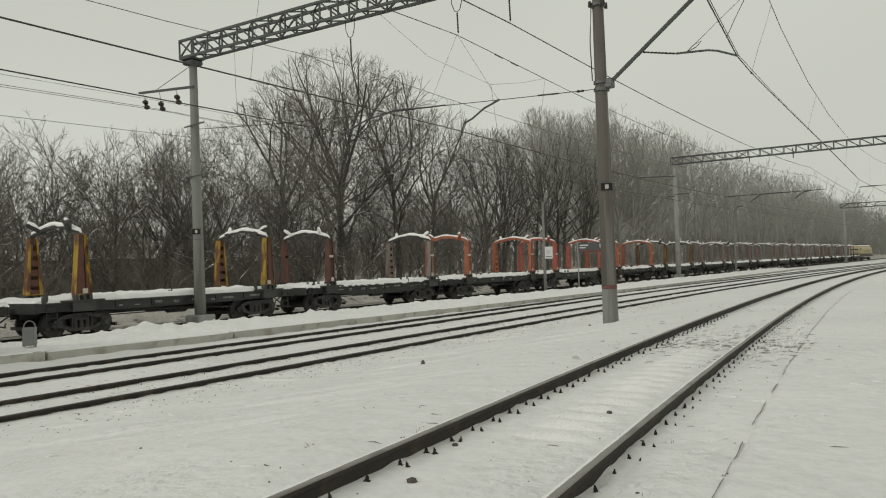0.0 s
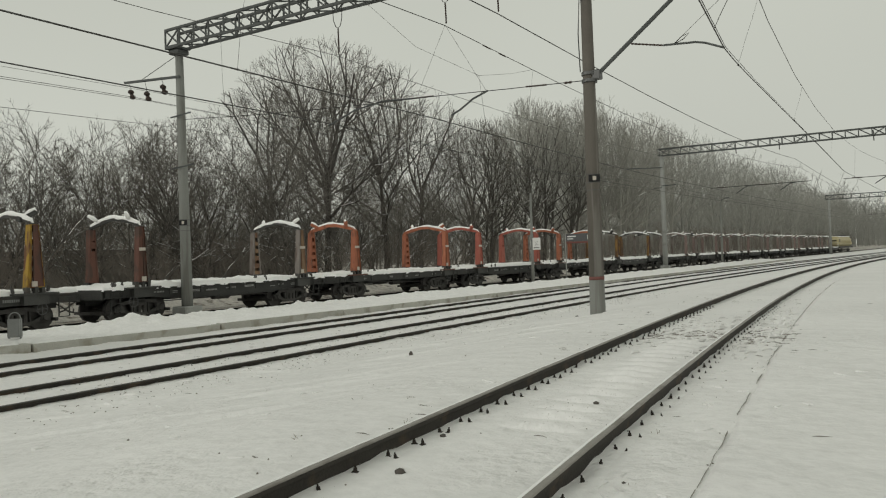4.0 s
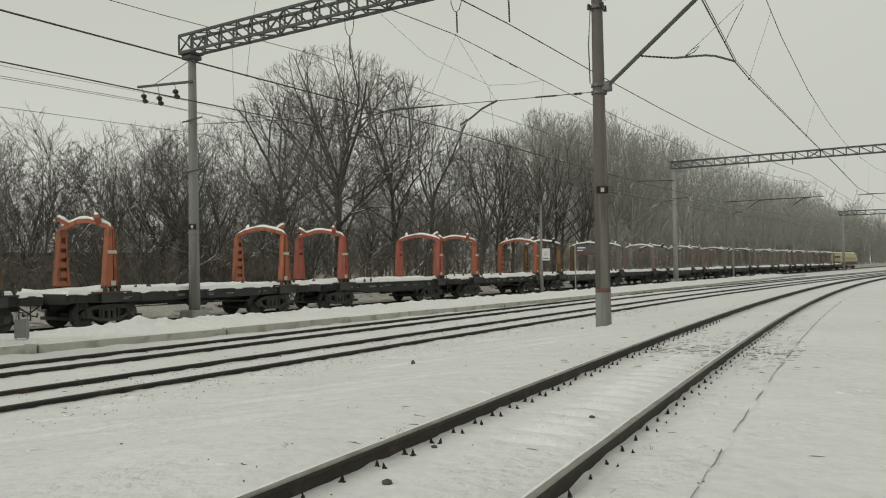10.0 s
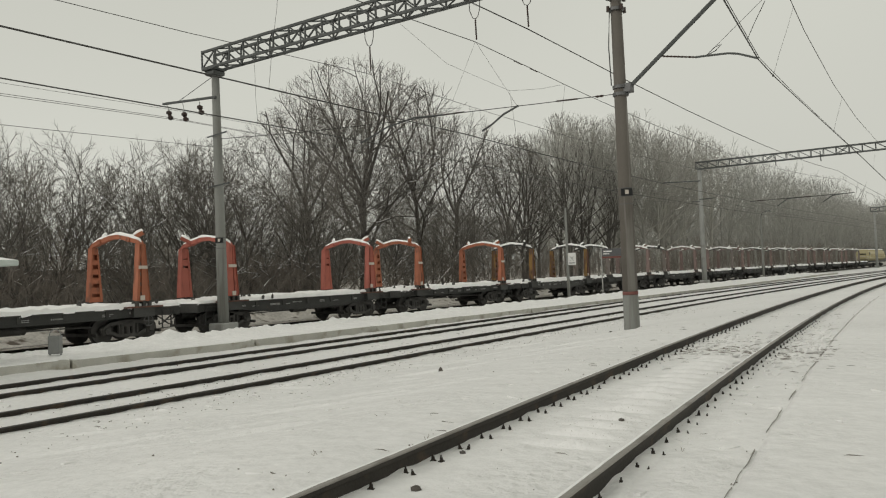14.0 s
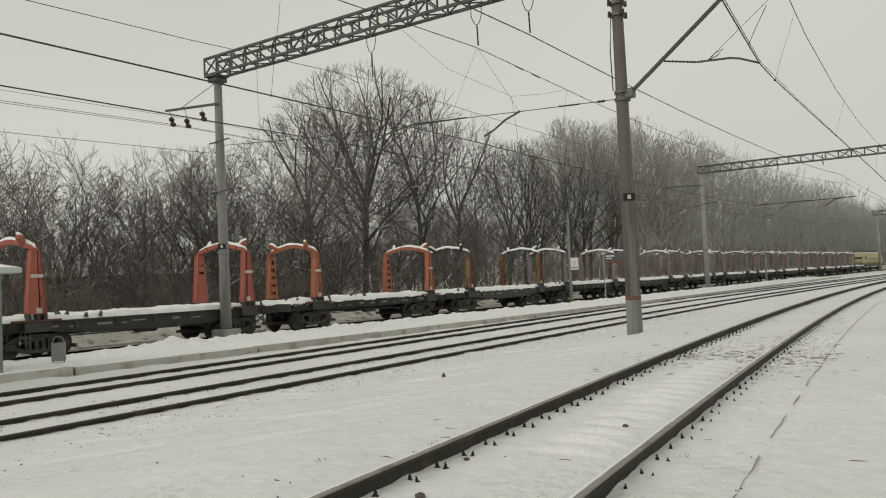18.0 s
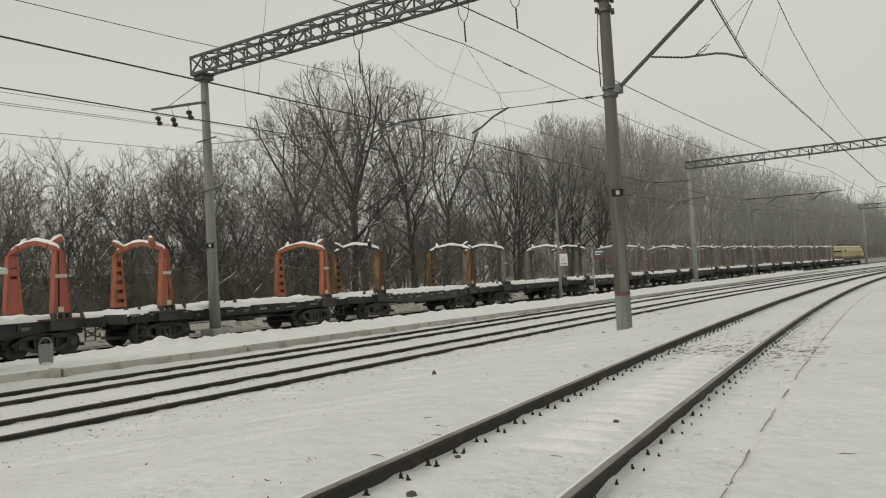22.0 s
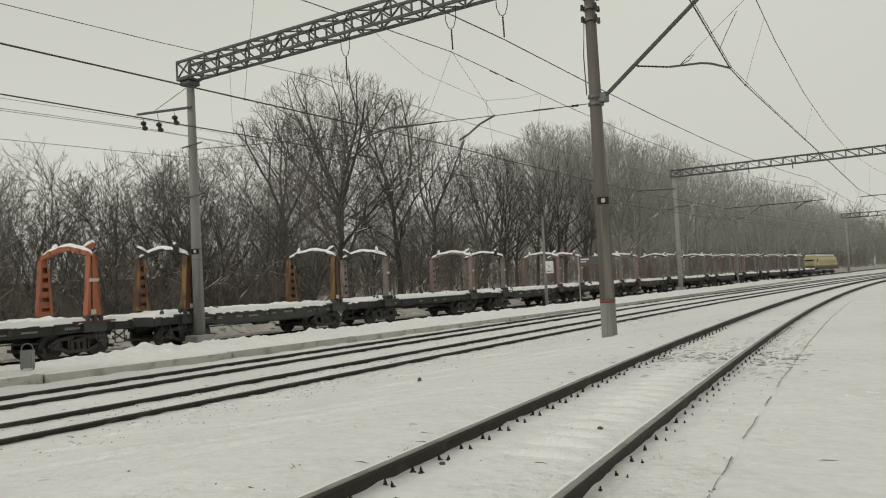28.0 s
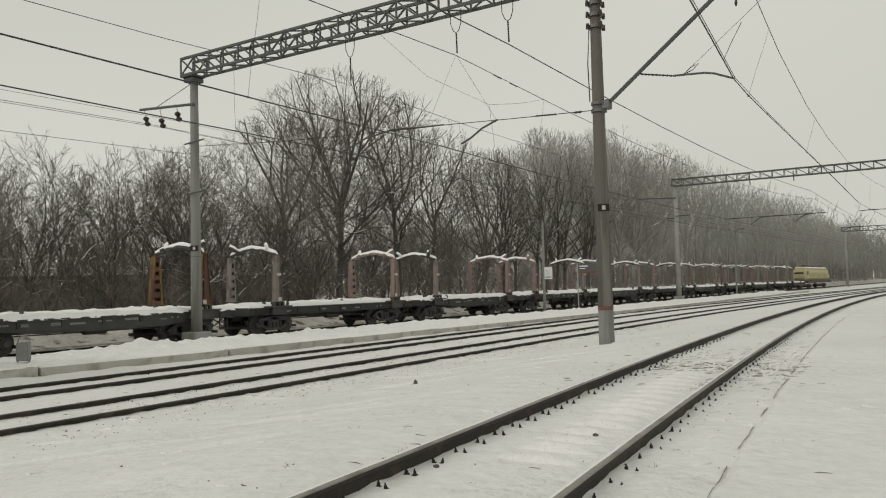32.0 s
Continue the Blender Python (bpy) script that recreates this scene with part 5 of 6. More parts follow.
def shelter():
    """The end of an open waiting shelter on the platform."""
    t = thing("waiting_shelter", pose(-21.66, 10.28, DECK, 0, 0, 4), "pale green platform shelter with a snow-covered flat roof", "shelter")
    bm = bmesh.new()
    box(bm, -2.6, 0.36, -6, 0.58, 2.64, 2.80, bevel=0.03)
    r = part("roof", bm, SHELTER, t)
    bm = bmesh.new()
    ny, nx = 14, 8
    rows = [[bm.verts.new((-2.58 + 2.9 * i / nx, -5.95 + 6.5 * j / ny, 2.80 + (0 if i in (0, nx) or j in (0, ny) else 0.12 + 0.03 * ripple(i, j, 2.2)))) for i in range(nx + 1)] for j in range(ny + 1)]
    for a, b in zip(rows, rows[1:]):
        for i in range(nx):
            bm.faces.new((a[i], a[i + 1], b[i + 1], b[i]))
    part("snow_on_roof", bm, SNOW_CAP, r, smooth=True)
    for y in (-5.5, -2.7, 0.12):
        bm = bmesh.new()
        box(bm, -0.04, 0.06, y - 0.05, y + 0.05, -0.2, 2.5, bevel=0.01)
        box(bm, -0.06, 0.08, y - 0.07, y + 0.07, 2.46, 2.64)
        part("post", bm, SHELTER_POST, t)
    bm = bmesh.new()
    box(bm, -2.3, -2.22, -5.6, 0.3, 0.05, 2.6)
    part("back_wall", bm, SHELTER_WALL, t, "dark panelled back wall")
    bm = bmesh.new()
    box(bm, -2.22, -0.2, 0.12, 0.18, 0.05, 2.55)
    part("end_wall", bm, SHELTER_WALL, t, "dark end panel")


shelter()


def low_post(x, y, z):
    t = thing("marker_post", pose(x, y, z), "short dark marker post at the edge of the paved strip", "marker post")
    bm = bmesh.new()
    tube(bm, [(0, 0, -0.2), (0, 0, 0.38)], 0.05, 8)
    part("post", bm, BOGIE, t)


low_post(-1.22, 30.6, SNOW_NEAR)

# ---- stones, stalks and scraps on the snow ----
rnd = random.Random(21)


def stone(x, y, size, label="small dark stone lying in the snow", sharp=False):
    bm = bmesh.new()
    bmesh.ops.create_icosphere(bm, subdivisions=1, radius=size)
    for v in bm.verts:
        v.co *= 1 + 0.3 * ripple(v.co.x / size, v.co.y / size + x, 0.7, y)
        v.co.z *= 1.3 if sharp else 0.7
        if sharp:
            v.co.xy *= 1.0 - 0.5 * max(v.co.z / size, 0)
    o = part("stone", bm, STONE)
    o.location = (x, y, ground_z(x, y) + size * 0.25)
    return tagged(o, label, "stone", "stones in the snow")


stone(-8.98, 12.95, 0.062, "dark pointed stub of stone in the snow", True)
stone(-3.25, 4.5, 0.042, "small dark block of stone between the rails")
for x, y, s in ((-3.56, 5.57, 0.03), (-2.9, 7.4, 0.03), (-3.0, 6.6, 0.014), (-8.55, 20.6, 0.08), (-2.2, 6.3, 0.02), (-1.75, 4.9, 0.015)):
    stone(x, y, s)


def scatter(name, spots, make, mat, label, category):
    bm = bmesh.new()
    for s in spots:
        make(bm, *s)
    return tagged(part(name, bm, mat), label, category, kind="stuff")


def stalk(bm, x, y):
    z = ground_z(x, y)
    for i in range(rnd.randint(1, 3)):
        a, l = rnd.uniform(0, 6.3), rnd.uniform(0.02, 0.06)
        p = (x + rnd.uniform(-0.06, 0.06), y + rnd.uniform(-0.06, 0.06), z - 0.01)
        q = (p[0] + math.cos(a) * l, p[1] + math.sin(a) * l, z + rnd.uniform(0.01, 0.05))
        tube(bm, [p, q], [0.0028, 0.0015], 3)


def crumb(bm, x, y):
    z = ground_z(x, y)
    s = rnd.uniform(0.002, 0.007) * (1.6 if x < siding(y) - 3 else 1)
    box(bm, -s, s, -s * 0.7, s * 0.7, -s, s * 0.8, pose(x, y, z + s * 0.3, rnd.uniform(0, 90), rnd.uniform(0, 90), rnd.uniform(0, 90)))


spots = []
for i in range(30):
    y = rnd.uniform(3.5, 24)
    spots.append((siding(y) + rnd.choice((rnd.gauss(-1.35, 0.35), rnd.uniform(-6, 1.5), rnd.uniform(1.0, 1.5))), y))
scatter("dry_grass_stalks", spots, stalk, STRAW, "thin dry grass stalks poking through the snow", "grass")
spots = []
for i in range(380):
    y = rnd.uniform(3.2, 30)
    u = rnd.choice((rnd.gauss(0.9, 0.25), rnd.gauss(-1.1, 0.3), rnd.uniform(-0.7, 0.7), rnd.gauss(1.62, 0.1), rnd.uniform(-6, 6)))
    spots.append((siding(y) + u, y))
for i in range(160):
    y = rnd.gauss(14.8, 2.0)
    spots.append((siding(y) + rnd.choice((rnd.uniform(-0.6, 0.65), rnd.uniform(0.95, 1.7))), y))
for i in range(800):
    y = rnd.uniform(4, 40)
    spots.append((main_a(y) + rnd.choice((rnd.gauss(1.3, 0.3), rnd.gauss(-0.3, 0.4), rnd.gauss(2.2, 0.5))), y))
scatter("dirt_crumbs", spots, crumb, GRIT_AND_SHADE, "scattered dirt crumbs and ballast grit on the snow", "debris")


# rough trodden patch by the near track
def clod(bm, x, y):
    z = ground_z(x, y)
    w, l, h = rnd.uniform(0.02, 0.06), rnd.uniform(0.06, 0.2), rnd.uniform(0.012, 0.03)
    m = pose(x, y, z, 0, 0, rnd.uniform(40, 80) if x > siding(y) - 3 else rnd.uniform(-40, 30))
    tube(bm, [m @ Vector((-l, 0, -0.01)), m @ Vector((-l * 0.3, w * 0.3, h)), m @ Vector((l * 0.4, 0, h * 0.8)), m @ Vector((l, 0, -0.01))], [0.008, w * 0.5, w * 0.45, 0.006], 6)


spots = []
for i in range(120):
    y = rnd.gauss(14.5, 1.7)
    spots.append((siding(y) + rnd.choice((rnd.uniform(-0.5, 0.6), rnd.uniform(0.95, 1.6))), y))
for i in range(130):
    y = rnd.uniform(5, 30)
    spots.append((main_a(y) + rnd.choice((rnd.uniform(-0.5, 0.5), rnd.gauss(1.3, 0.25), rnd.gauss(-2.2, 0.5))), y))
scatter("snow_clods", spots, clod, SNOW, "trodden clods and ridges of snow between the rails", "snow")


def flake(bm, x, y):
    """A broken piece of crust, tilted a little."""
    z = SNOW_NEAR + 0.02 if x > siding(y) + 1.65 else ground_z(x, y) + 0.003
    w, l = rnd.uniform(0.012, 0.035), rnd.uniform(0.03, 0.1)
    box(bm, -l, l, -w, w, -0.012, 0.007, pose(x, y, z, rnd.uniform(-9, 9), rnd.uniform(-9, 9), rnd.uniform(0, 180)))


spots = []
for i in range(170):
    y = rnd.uniform(4, 20)
    spots.append((siding(y) + rnd.choice((rnd.uniform(1.8, 6.5), rnd.uniform(-6.5, -1.2), rnd.uniform(1.0, 1.6))), y))
for i in range(200):
    y = rnd.uniform(4, 30)
    spots.append((main_a(y) + rnd.choice((rnd.uniform(1.1, 2.6), rnd.uniform(-0.6, 0.6), rnd.uniform(-3.2, -1.1))), y))
scatter("crust_flakes", spots, flake, SNOW, "broken flakes of crust on the snow", "snow")


def dark_strip(bm, x, y):
    """A thin dark strip, for the shade in trodden gaps and for trodden dirt."""
    z = SNOW_NEAR + 0.02 if x > siding(y) + 1.65 else ground_z(x, y) + 0.004
    l, a = rnd.uniform(0.03, 0.13), rnd.uniform(-0.5, 0.5)
    c, s_ = math.cos(a), math.sin(a)
    pts = [(x + q * l * c, y + q * l * s_ + 0.02 * rnd.uniform(-1, 1), z - (0.008 if abs(q) == 1 else 0)) for q in (-1, -0.4, 0.2, 1)]
    tube(bm, pts, [0.001, rnd.uniform(0.002, 0.006), rnd.uniform(0.002, 0.006), 0.001], 5)


spots = []
for i in range(230):
    y = rnd.gauss(13.9, 0.5) if i < 150 else rnd.gauss(14.6, 1.5)
    spots.append((siding(y) + rnd.choice((rnd.uniform(-0.66, 0.66), rnd.uniform(0.95, 1.8))), y))
for i in range(50):
    y = rnd.uniform(4, 26)
    spots.append((siding(y) + rnd.choice((rnd.uniform(-1.9, -1.0), rnd.uniform(-0.6, 0.6), rnd.uniform(0.95, 1.6), rnd.uniform(1.8, 5))), y))
for i in range(260):
    y = rnd.uniform(4, 40)
    spots.append((main_a(y) + rnd.choice((rnd.gauss(1.35, 0.3), rnd.gauss(1.6, 0.6), rnd.uniform(-0.6, 0.6), rnd.uniform(-2.6, -1.1))), y))
scatter("trodden_scuffs", spots, dark_strip, GRIT_AND_SHADE, "thin dark strips for shaded gaps and dirt in trodden snow", "debris")


def dark_spot(bm, x, y):
    """A flat dark spot with an uneven outline, just above the snow."""
    n = 11
    w, l = rnd.uniform(0.05, 0.09), rnd.uniform(0.1, 0.2)
    turn = rnd.uniform(-0.4, 0.4)
    z = ground_z(x, y)
    ring = []
    for k in range(n):
        a = 6.283 * k / n
        u, v = l * math.cos(a) * rnd.uniform(0.6, 1.1), w * math.sin(a) * rnd.uniform(0.6, 1.1)
        ring.append(bm.verts.new((x + u * math.cos(turn) - v * math.sin(turn), y + u * math.sin(turn) + v * math.cos(turn), z + 0.004)))
    mid = bm.verts.new((x, y, z + 0.009))
    for k in range(n):
        bm.faces.new((ring[k], ring[(k + 1) % n], mid))


scatter("bare_spots", [(-3.22, 3.72), (-3.02, 3.66), (-2.55, 3.66), (-2.1, 3.66), (-1.15, 4.0)], dark_spot, BALLAST, "small flat dark spots on the snow", "ground")


# wind-packed drifts on the slope between the tracks
def drift(bm, x, y):
    w, l, h, a = rnd.uniform(0.10, 0.30), rnd.uniform(0.5, 1.6), rnd.uniform(0.035, 0.085), rnd.uniform(20, 55)
    m = pose(x, y, 0, 0, 0, a)
    rows = []
    for i in range(13):
        u = -1 + i / 6
        row = []
        for j, v in enumerate((-1, -0.5, -0.1, 0.05, 0.15)):
            p = m @ Vector((u * l, v * w + 0.1 * ripple(u * l, y, 0.5, 3), 0))
            top = (0, 0.45, 0.9, 1.0, 0)[j] * max(0.0, 1 - u * u) * (0.7 + 0.3 * ripple(u * 2, x, 0.4, 2))
            row.append(bm.verts.new((p.x, p.y, ground_z(p.x, p.y) - 0.006 + h * top)))
        rows.append(row)
    for a_, b_ in zip(rows, rows[1:]):
        for j in range(4):
            bm.faces.new((a_[j], b_[j], b_[j + 1], a_[j + 1]))


for i in range(46):
    y = rnd.uniform(5, 22)
    bm = bmesh.new()
    drift(bm, siding(y) - rnd.uniform(2.6, 9.0), y)
    tagged(part("snow_drift", bm, SNOW, smooth=True), "low wind-packed drift on the snow slope", "snow drift", "drifts on the slope")

# ---- the wood behind the railway: bare winter trees and brush ----
class Shoot:
    """Collects tapered pieces of branches and makes one mesh of them."""

    def __init__(self):
        self.v, self.f, self.m = [], [], []

    def piece(self, p, q, r0, r1, n, mat):
        x, y, z = frame_of(p, q)
        b = len(self.v)
        turns = [(math.cos(2 * math.pi * k / n), math.sin(2 * math.pi * k / n)) for k in range(n)]
        self.v += [p + x * (c * r0) + y * (s * r0) for c, s in turns]
        if r1 == 0:
            self.v.append(q)
            self.f += [(b + k, b + (k + 1) % n, b + n) for k in range(n)]
        else:
            self.v += [q + x * (c * r1) + y * (s * r1) for c, s in turns]
            self.f += [(b + k, b + (k + 1) % n, b + n + (k + 1) % n, b + n + k) for k in range(n)]
        self.m += [mat] * n

    def mesh(self, name, mat, keep=None, height=None):
        """One mesh of all pieces, or of one kind, brought to a given height."""
        k = height / max(v.z for v in self.v) if height else 1.0
        f = self.f if keep is None else [q for q, m in zip(self.f, self.m) if m == keep]
        used = sorted({i for q in f for i in q})
        at = {i: n for n, i in enumerate(used)}
        me = bpy.data.meshes.new(name)
        me.from_pydata([self.v[i] * k for i in used], [], [[at[i] for i in q] for q in f])
        me.materials.append(mat)
        return me


def to_shell(p, d, shell):
    """How far it is from p along d to the crown's outer shell."""
    cz, rh, rv = shell
    o = Vector((p.x / rh, p.y / rh, (p.z - cz) / rv))
    e = Vector((d.x / rh, d.y / rh, d.z / rv))
    a, b, c = e.dot(e), o.dot(e), o.dot(o) - 1
    k = b * b - a * c
    return max((-b + math.sqrt(k)) / a, 0.0) if k > 0 else 0.0


def limb(s, rnd, p, d, length, r, tip, n, sides, mat, rise, wiggle):
    """A bending, tapering piece of wood; returns its joints."""
    pts, d = [Vector(p)], Vector(d).normalized()
    for i in range(n):
        d = (d + Vector((rnd.gauss(0, wiggle), rnd.gauss(0, wiggle), rnd.gauss(rise, wiggle * 0.5)))).normalized()
        pts.append(pts[-1] + d * (length / n))
    for i in range(n):
        e = r + (tip - r) * (i + 1) / n
        s.piece(pts[i], pts[i + 1], r + (tip - r) * i / n, 0 if tip == 0 and i == n - 1 else e, sides, mat)
    return pts


def along(pts, q):
    n = len(pts) - 1
    i = min(int(q * n), n - 1)
    return pts[i].lerp(pts[i + 1], q * n - i), (pts[i + 1] - pts[i]).normalized()


def veer(d, degrees_, turn):
    """A direction tilted off d by an angle, towards a turn about it."""
    axis = d.orthogonal().normalized()
    axis.rotate(Matrix.Rotation(turn, 3, d))
    a = radians(degrees_)
    return d * math.cos(a) + axis * math.sin(a)


# how each kind of tree grows: crown shell, bole, first limbs, forks, spread, rise, bend, side shoots, finest twig
Habit = collections.namedtuple("Habit", "centre wide deep bole girth limbs depth spread rise bend side twig snow")
HABITS = {
    "broad": Habit(0.585, 0.42, 0.425, 0.44, 0.0165, 10, 7, 25, 0.034, 0.075, 1.45, 0.0115, 0.08),
    "fan": Habit(0.57, 0.30, 0.44, 0.34, 0.0135, 9, 7, 21, 0.035, 0.06, 0.95, 0.0125, 0.1),
    "tall": Habit(0.60, 0.22, 0.41, 0.80, 0.0115, 19, 5, 24, 0.06, 0.065, 1.2, 0.0125, 0.1),
    "thin": Habit(0.58, 0.24, 0.42, 0.72, 0.011, 11, 3, 26, 0.06, 0.08, 1.5, 0.018, 0.0),
    "young": Habit(0.56, 0.38, 0.46, 0.30, 0.0105, 3, 6, 26, 0.012, 0.10, 1.05, 0.011, 0.35),
    "brush": Habit(0.55, 0.60, 0.50, 0.35, 0.0055, 2, 4, 25, 0.02, 0.12, 0.75, 0.009, 0.15),
}


def grow(s, rnd, p, d, l, r, depth, g, shell):
    """One branch, the forks at its end and the shoots along it."""
    far = to_shell(p, d, shell) * rnd.uniform(0.86, 1.06)
    if far < 0.2:
        far, depth = 0.35, 0
    if l > far:
        l, depth = far, min(depth, 2)
    tip = max(r * 0.66, g.twig)
    if depth <= 0 or l < 0.45:
        limb(s, rnd, p, d, max(l, 0.4), g.twig, 0, 1, 3, 1, g.rise, g.bend)
        return
    wood = 0 if r > 0.032 else 1
    pts = limb(s, rnd, p, d, l, r, tip, 4 if depth > 3 else 2, 5 if r > 0.07 else 4 if wood == 0 else 3, wood, g.rise, g.bend)
    if g.snow and r < 0.09:
        for a, b in zip(pts, pts[1:]):
            v = b - a
            if r > 0.016 and abs(v.z) < 0.62 * v.length and rnd.random() < g.snow:
                up = Vector((0, 0, r * 0.95))
                s.piece(a + up, b + up, r * 0.62, r * 0.45, 3, 2)
    e = (pts[-1] - pts[-2]).normalized()
    turn = rnd.uniform(0, 6.283)
    grow(s, rnd, pts[-1], veer(e, g.spread * rnd.uniform(0.35, 0.85), turn), l * rnd.uniform(0.74, 0.95), tip * 0.95, depth - 1, g, shell)
    grow(s, rnd, pts[-1], veer(e, g.spread * rnd.uniform(0.8, 1.5), turn + math.pi + rnd.uniform(-0.6, 0.6)), l * rnd.uniform(0.6, 0.85), tip * 0.8, depth - 1, g, shell)
    shoots = int(g.side) + (rnd.random() < g.side % 1)
    for k in range(shoots):
        q = rnd.uniform(0.25, 0.9)
        c, e = along(pts, q)
        grow(s, rnd, c, veer(e, g.spread * rnd.uniform(1.3, 2.1), rnd.uniform(0, 6.283)), l * rnd.uniform(0.42, 0.7), max(r * 0.5, g.twig), depth - 1 if depth < 4 else depth - 2, g, shell)


def tree_mesh(seed, height, kind):
    rnd = random.Random(seed)
    s = Shoot()
    g = HABITS[kind]
    shell = (height * g.centre, height * g.wide, height * g.deep)
    stems = 1 if kind not in ("young", "brush") else rnd.randint(3, 5) if kind == "young" else 8
    for i in range(stems):
        a = 6.283 * (i + rnd.random()) / stems
        lean = 0 if stems == 1 else rnd.uniform(0.1, 0.75)
        o = 0 if stems == 1 else (0.1 if kind == "young" else rnd.uniform(0.2, 1.4))
        r = height * g.girth * (1 if stems == 1 else rnd.uniform(0.7, 1.2))
        high = height * g.bole * (1 if stems == 1 else rnd.uniform(0.8, 1.5))
        slim = g.bole > 0.6
        bole = limb(s, rnd, (o * math.cos(a), o * math.sin(a), -0.4), (lean * math.cos(a), lean * math.sin(a), 1), high, r, r * (0.15 if slim else 0.55), 8 if stems == 1 else 5, 8 if stems == 1 else 5, 0, 0.02, 0.035 if stems == 1 else g.bend)
        top = (bole[-1] - bole[-2]).normalized()
        for k in range(g.limbs):
            if slim:
                q = 0.26 + 0.74 * (k + rnd.random()) / g.limbs
                p, d = along(bole, q)
                d = veer(d, rnd.uniform(32, 55) * (1.2 - 0.6 * q), k * 2.4 + rnd.uniform(-0.5, 0.5))
                grow(s, rnd, p, d, height * 0.2 * (1.25 - 0.55 * q), r * (0.52 - 0.38 * q), g.depth, g, shell)
            else:
                q = 1.0 if k < 3 else 0.42 + 0.55 * (k - 3 + rnd.random()) / max(g.limbs - 3, 1)
                p, d = (bole[-1], top) if k < 3 else along(bole, q)
                d = veer(d, (rnd.uniform(4, 12) if k == 0 else rnd.uniform(22, 34)) if k < 3 else rnd.uniform(42, 60), k * 2.4 + rnd.uniform(-0.4, 0.4))
                grow(s, rnd, p, d, height * (0.235 if k < 3 else 0.20) * rnd.uniform(0.85, 1.12), r * (0.58 if k == 0 else 0.5 if k < 3 else 0.34), g.depth if k < 3 or stems > 1 else g.depth - 1, g, shell)
        if stems > 1:
            for k in range(5 if kind == "young" else 3):
                p, d = along(bole, 0.3 + 0.65 * rnd.random())
                grow(s, rnd, p, veer(d, rnd.uniform(28, 60), rnd.uniform(0, 6.283)), height * rnd.uniform(0.1, 0.2), r * 0.4, g.depth - 2, g, shell)
    return s


TREES = []
for seed, kind, height in ((1, "broad", 20.0), (2, "broad", 20.0), (3, "fan", 18.0), (4, "fan", 18.0), (5, "tall", 20.0), (6, "young", 10.5), (7, "young", 9.5), (8, "young", 11.0), (9, "thin", 19.0), (10, "thin", 18.0), (14, "tall", 19.0)):
    s = tree_mesh(seed, height, kind)
    TREES.append((kind, height, s.mesh("trunk", BARK, 0, height), s.mesh("twigs", TWIG, 1, height), s.mesh("branch_snow", SNOW_CAP, 2, height) if 2 in s.m else None))
BRUSHES = []
for seed, height in ((11, 4.6), (12, 3.6), (13, 5.4)):
    s = tree_mesh(seed, height, "brush")
    BRUSHES.append((height, s.mesh("stems", BRUSH, 1, height), s.mesh("stem_snow", SNOW_CAP, 2, height)))

KIND_LABEL = {"broad": "tall bare tree with a wide rounded winter crown", "fan": "bare tree whose limbs fan up from a short trunk", "tall": "slender bare tree crowded in the winter wood", "thin": "far bare tree in the winter haze", "young": "young bare many-stemmed tree at the wood's edge"}


def plant(index, x, y, height, turn, lean=0.0, pallor=False):
    kind, h, trunk, twigs, snow = TREES[index]
    k = height / h
    t = thing("tree", pose(x, y, ground_z(x, y) - 0.05, lean, lean * 0.6, turn) @ Matrix.Scale(k, 4), KIND_LABEL[kind], "tree", "trees of the wood")
    for c in (put(trunk, t, name="trunk"), put(twigs, t, name="crown")):
        # trees farther back take the paler twigs, haze put into their colour
        if pallor or y > 98 or (y > 74 and c.name.startswith("crown")):
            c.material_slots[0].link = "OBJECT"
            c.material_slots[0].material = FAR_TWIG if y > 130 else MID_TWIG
    if snow and y < 100:
        put(snow, t, label="thin snow lying on the branches")["kind"] = "stuff"


def shrub(index, x, y, height, turn):
    h, stems, snow = BRUSHES[index]
    k = height / h
    t = thing("shrub", pose(x, y, ground_z(x, y) - 0.05, 0, 0, turn) @ Matrix.Diagonal((k * 1.15, k * 1.15, k, 1)), "leafless brushwood thicket beside the goods track", "shrub", "shrubs at the wood's edge")
    put(stems, t, name="thicket")["kind"] = "stuff"
    if y < 80:
        put(snow, t, label="thin snow lying on the stems")["kind"] = "stuff"


rnd = random.Random(77)
# how steeply the tree tops stand above the platform, by bearing
tops = curve((3.6, 5.5, 7.1, 8.1, 9.4, 11.9, 14.1, 17.1, 19, 21.3, 22.6, 24.1, 27.1, 29.6, 32, 38, 44, 49.5, 52, 54.7, 57.5, 59.2, 60.5, 62.5, 75), (0.047, 0.062, 0.071, 0.100, 0.106, 0.124, 0.147, 0.162, 0.184, 0.19, 0.18, 0.2, 0.182, 0.17, 0.172, 0.165, 0.168, 0.182, 0.171, 0.178, 0.161, 0.155, 0.172, 0.185, 0.19))


def wood_top(x, y):
    return min(1.9 + math.hypot(x, y) * tops(min(max(math.degrees(math.atan2(-x, y)), 3.6), 75)), 25)


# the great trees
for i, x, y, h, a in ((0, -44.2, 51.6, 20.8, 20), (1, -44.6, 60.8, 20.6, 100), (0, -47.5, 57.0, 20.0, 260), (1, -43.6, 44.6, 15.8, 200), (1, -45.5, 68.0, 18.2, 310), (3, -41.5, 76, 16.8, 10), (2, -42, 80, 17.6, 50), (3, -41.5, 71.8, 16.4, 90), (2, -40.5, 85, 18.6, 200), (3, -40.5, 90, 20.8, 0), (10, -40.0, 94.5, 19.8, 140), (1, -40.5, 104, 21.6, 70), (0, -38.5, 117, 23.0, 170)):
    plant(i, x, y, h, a)
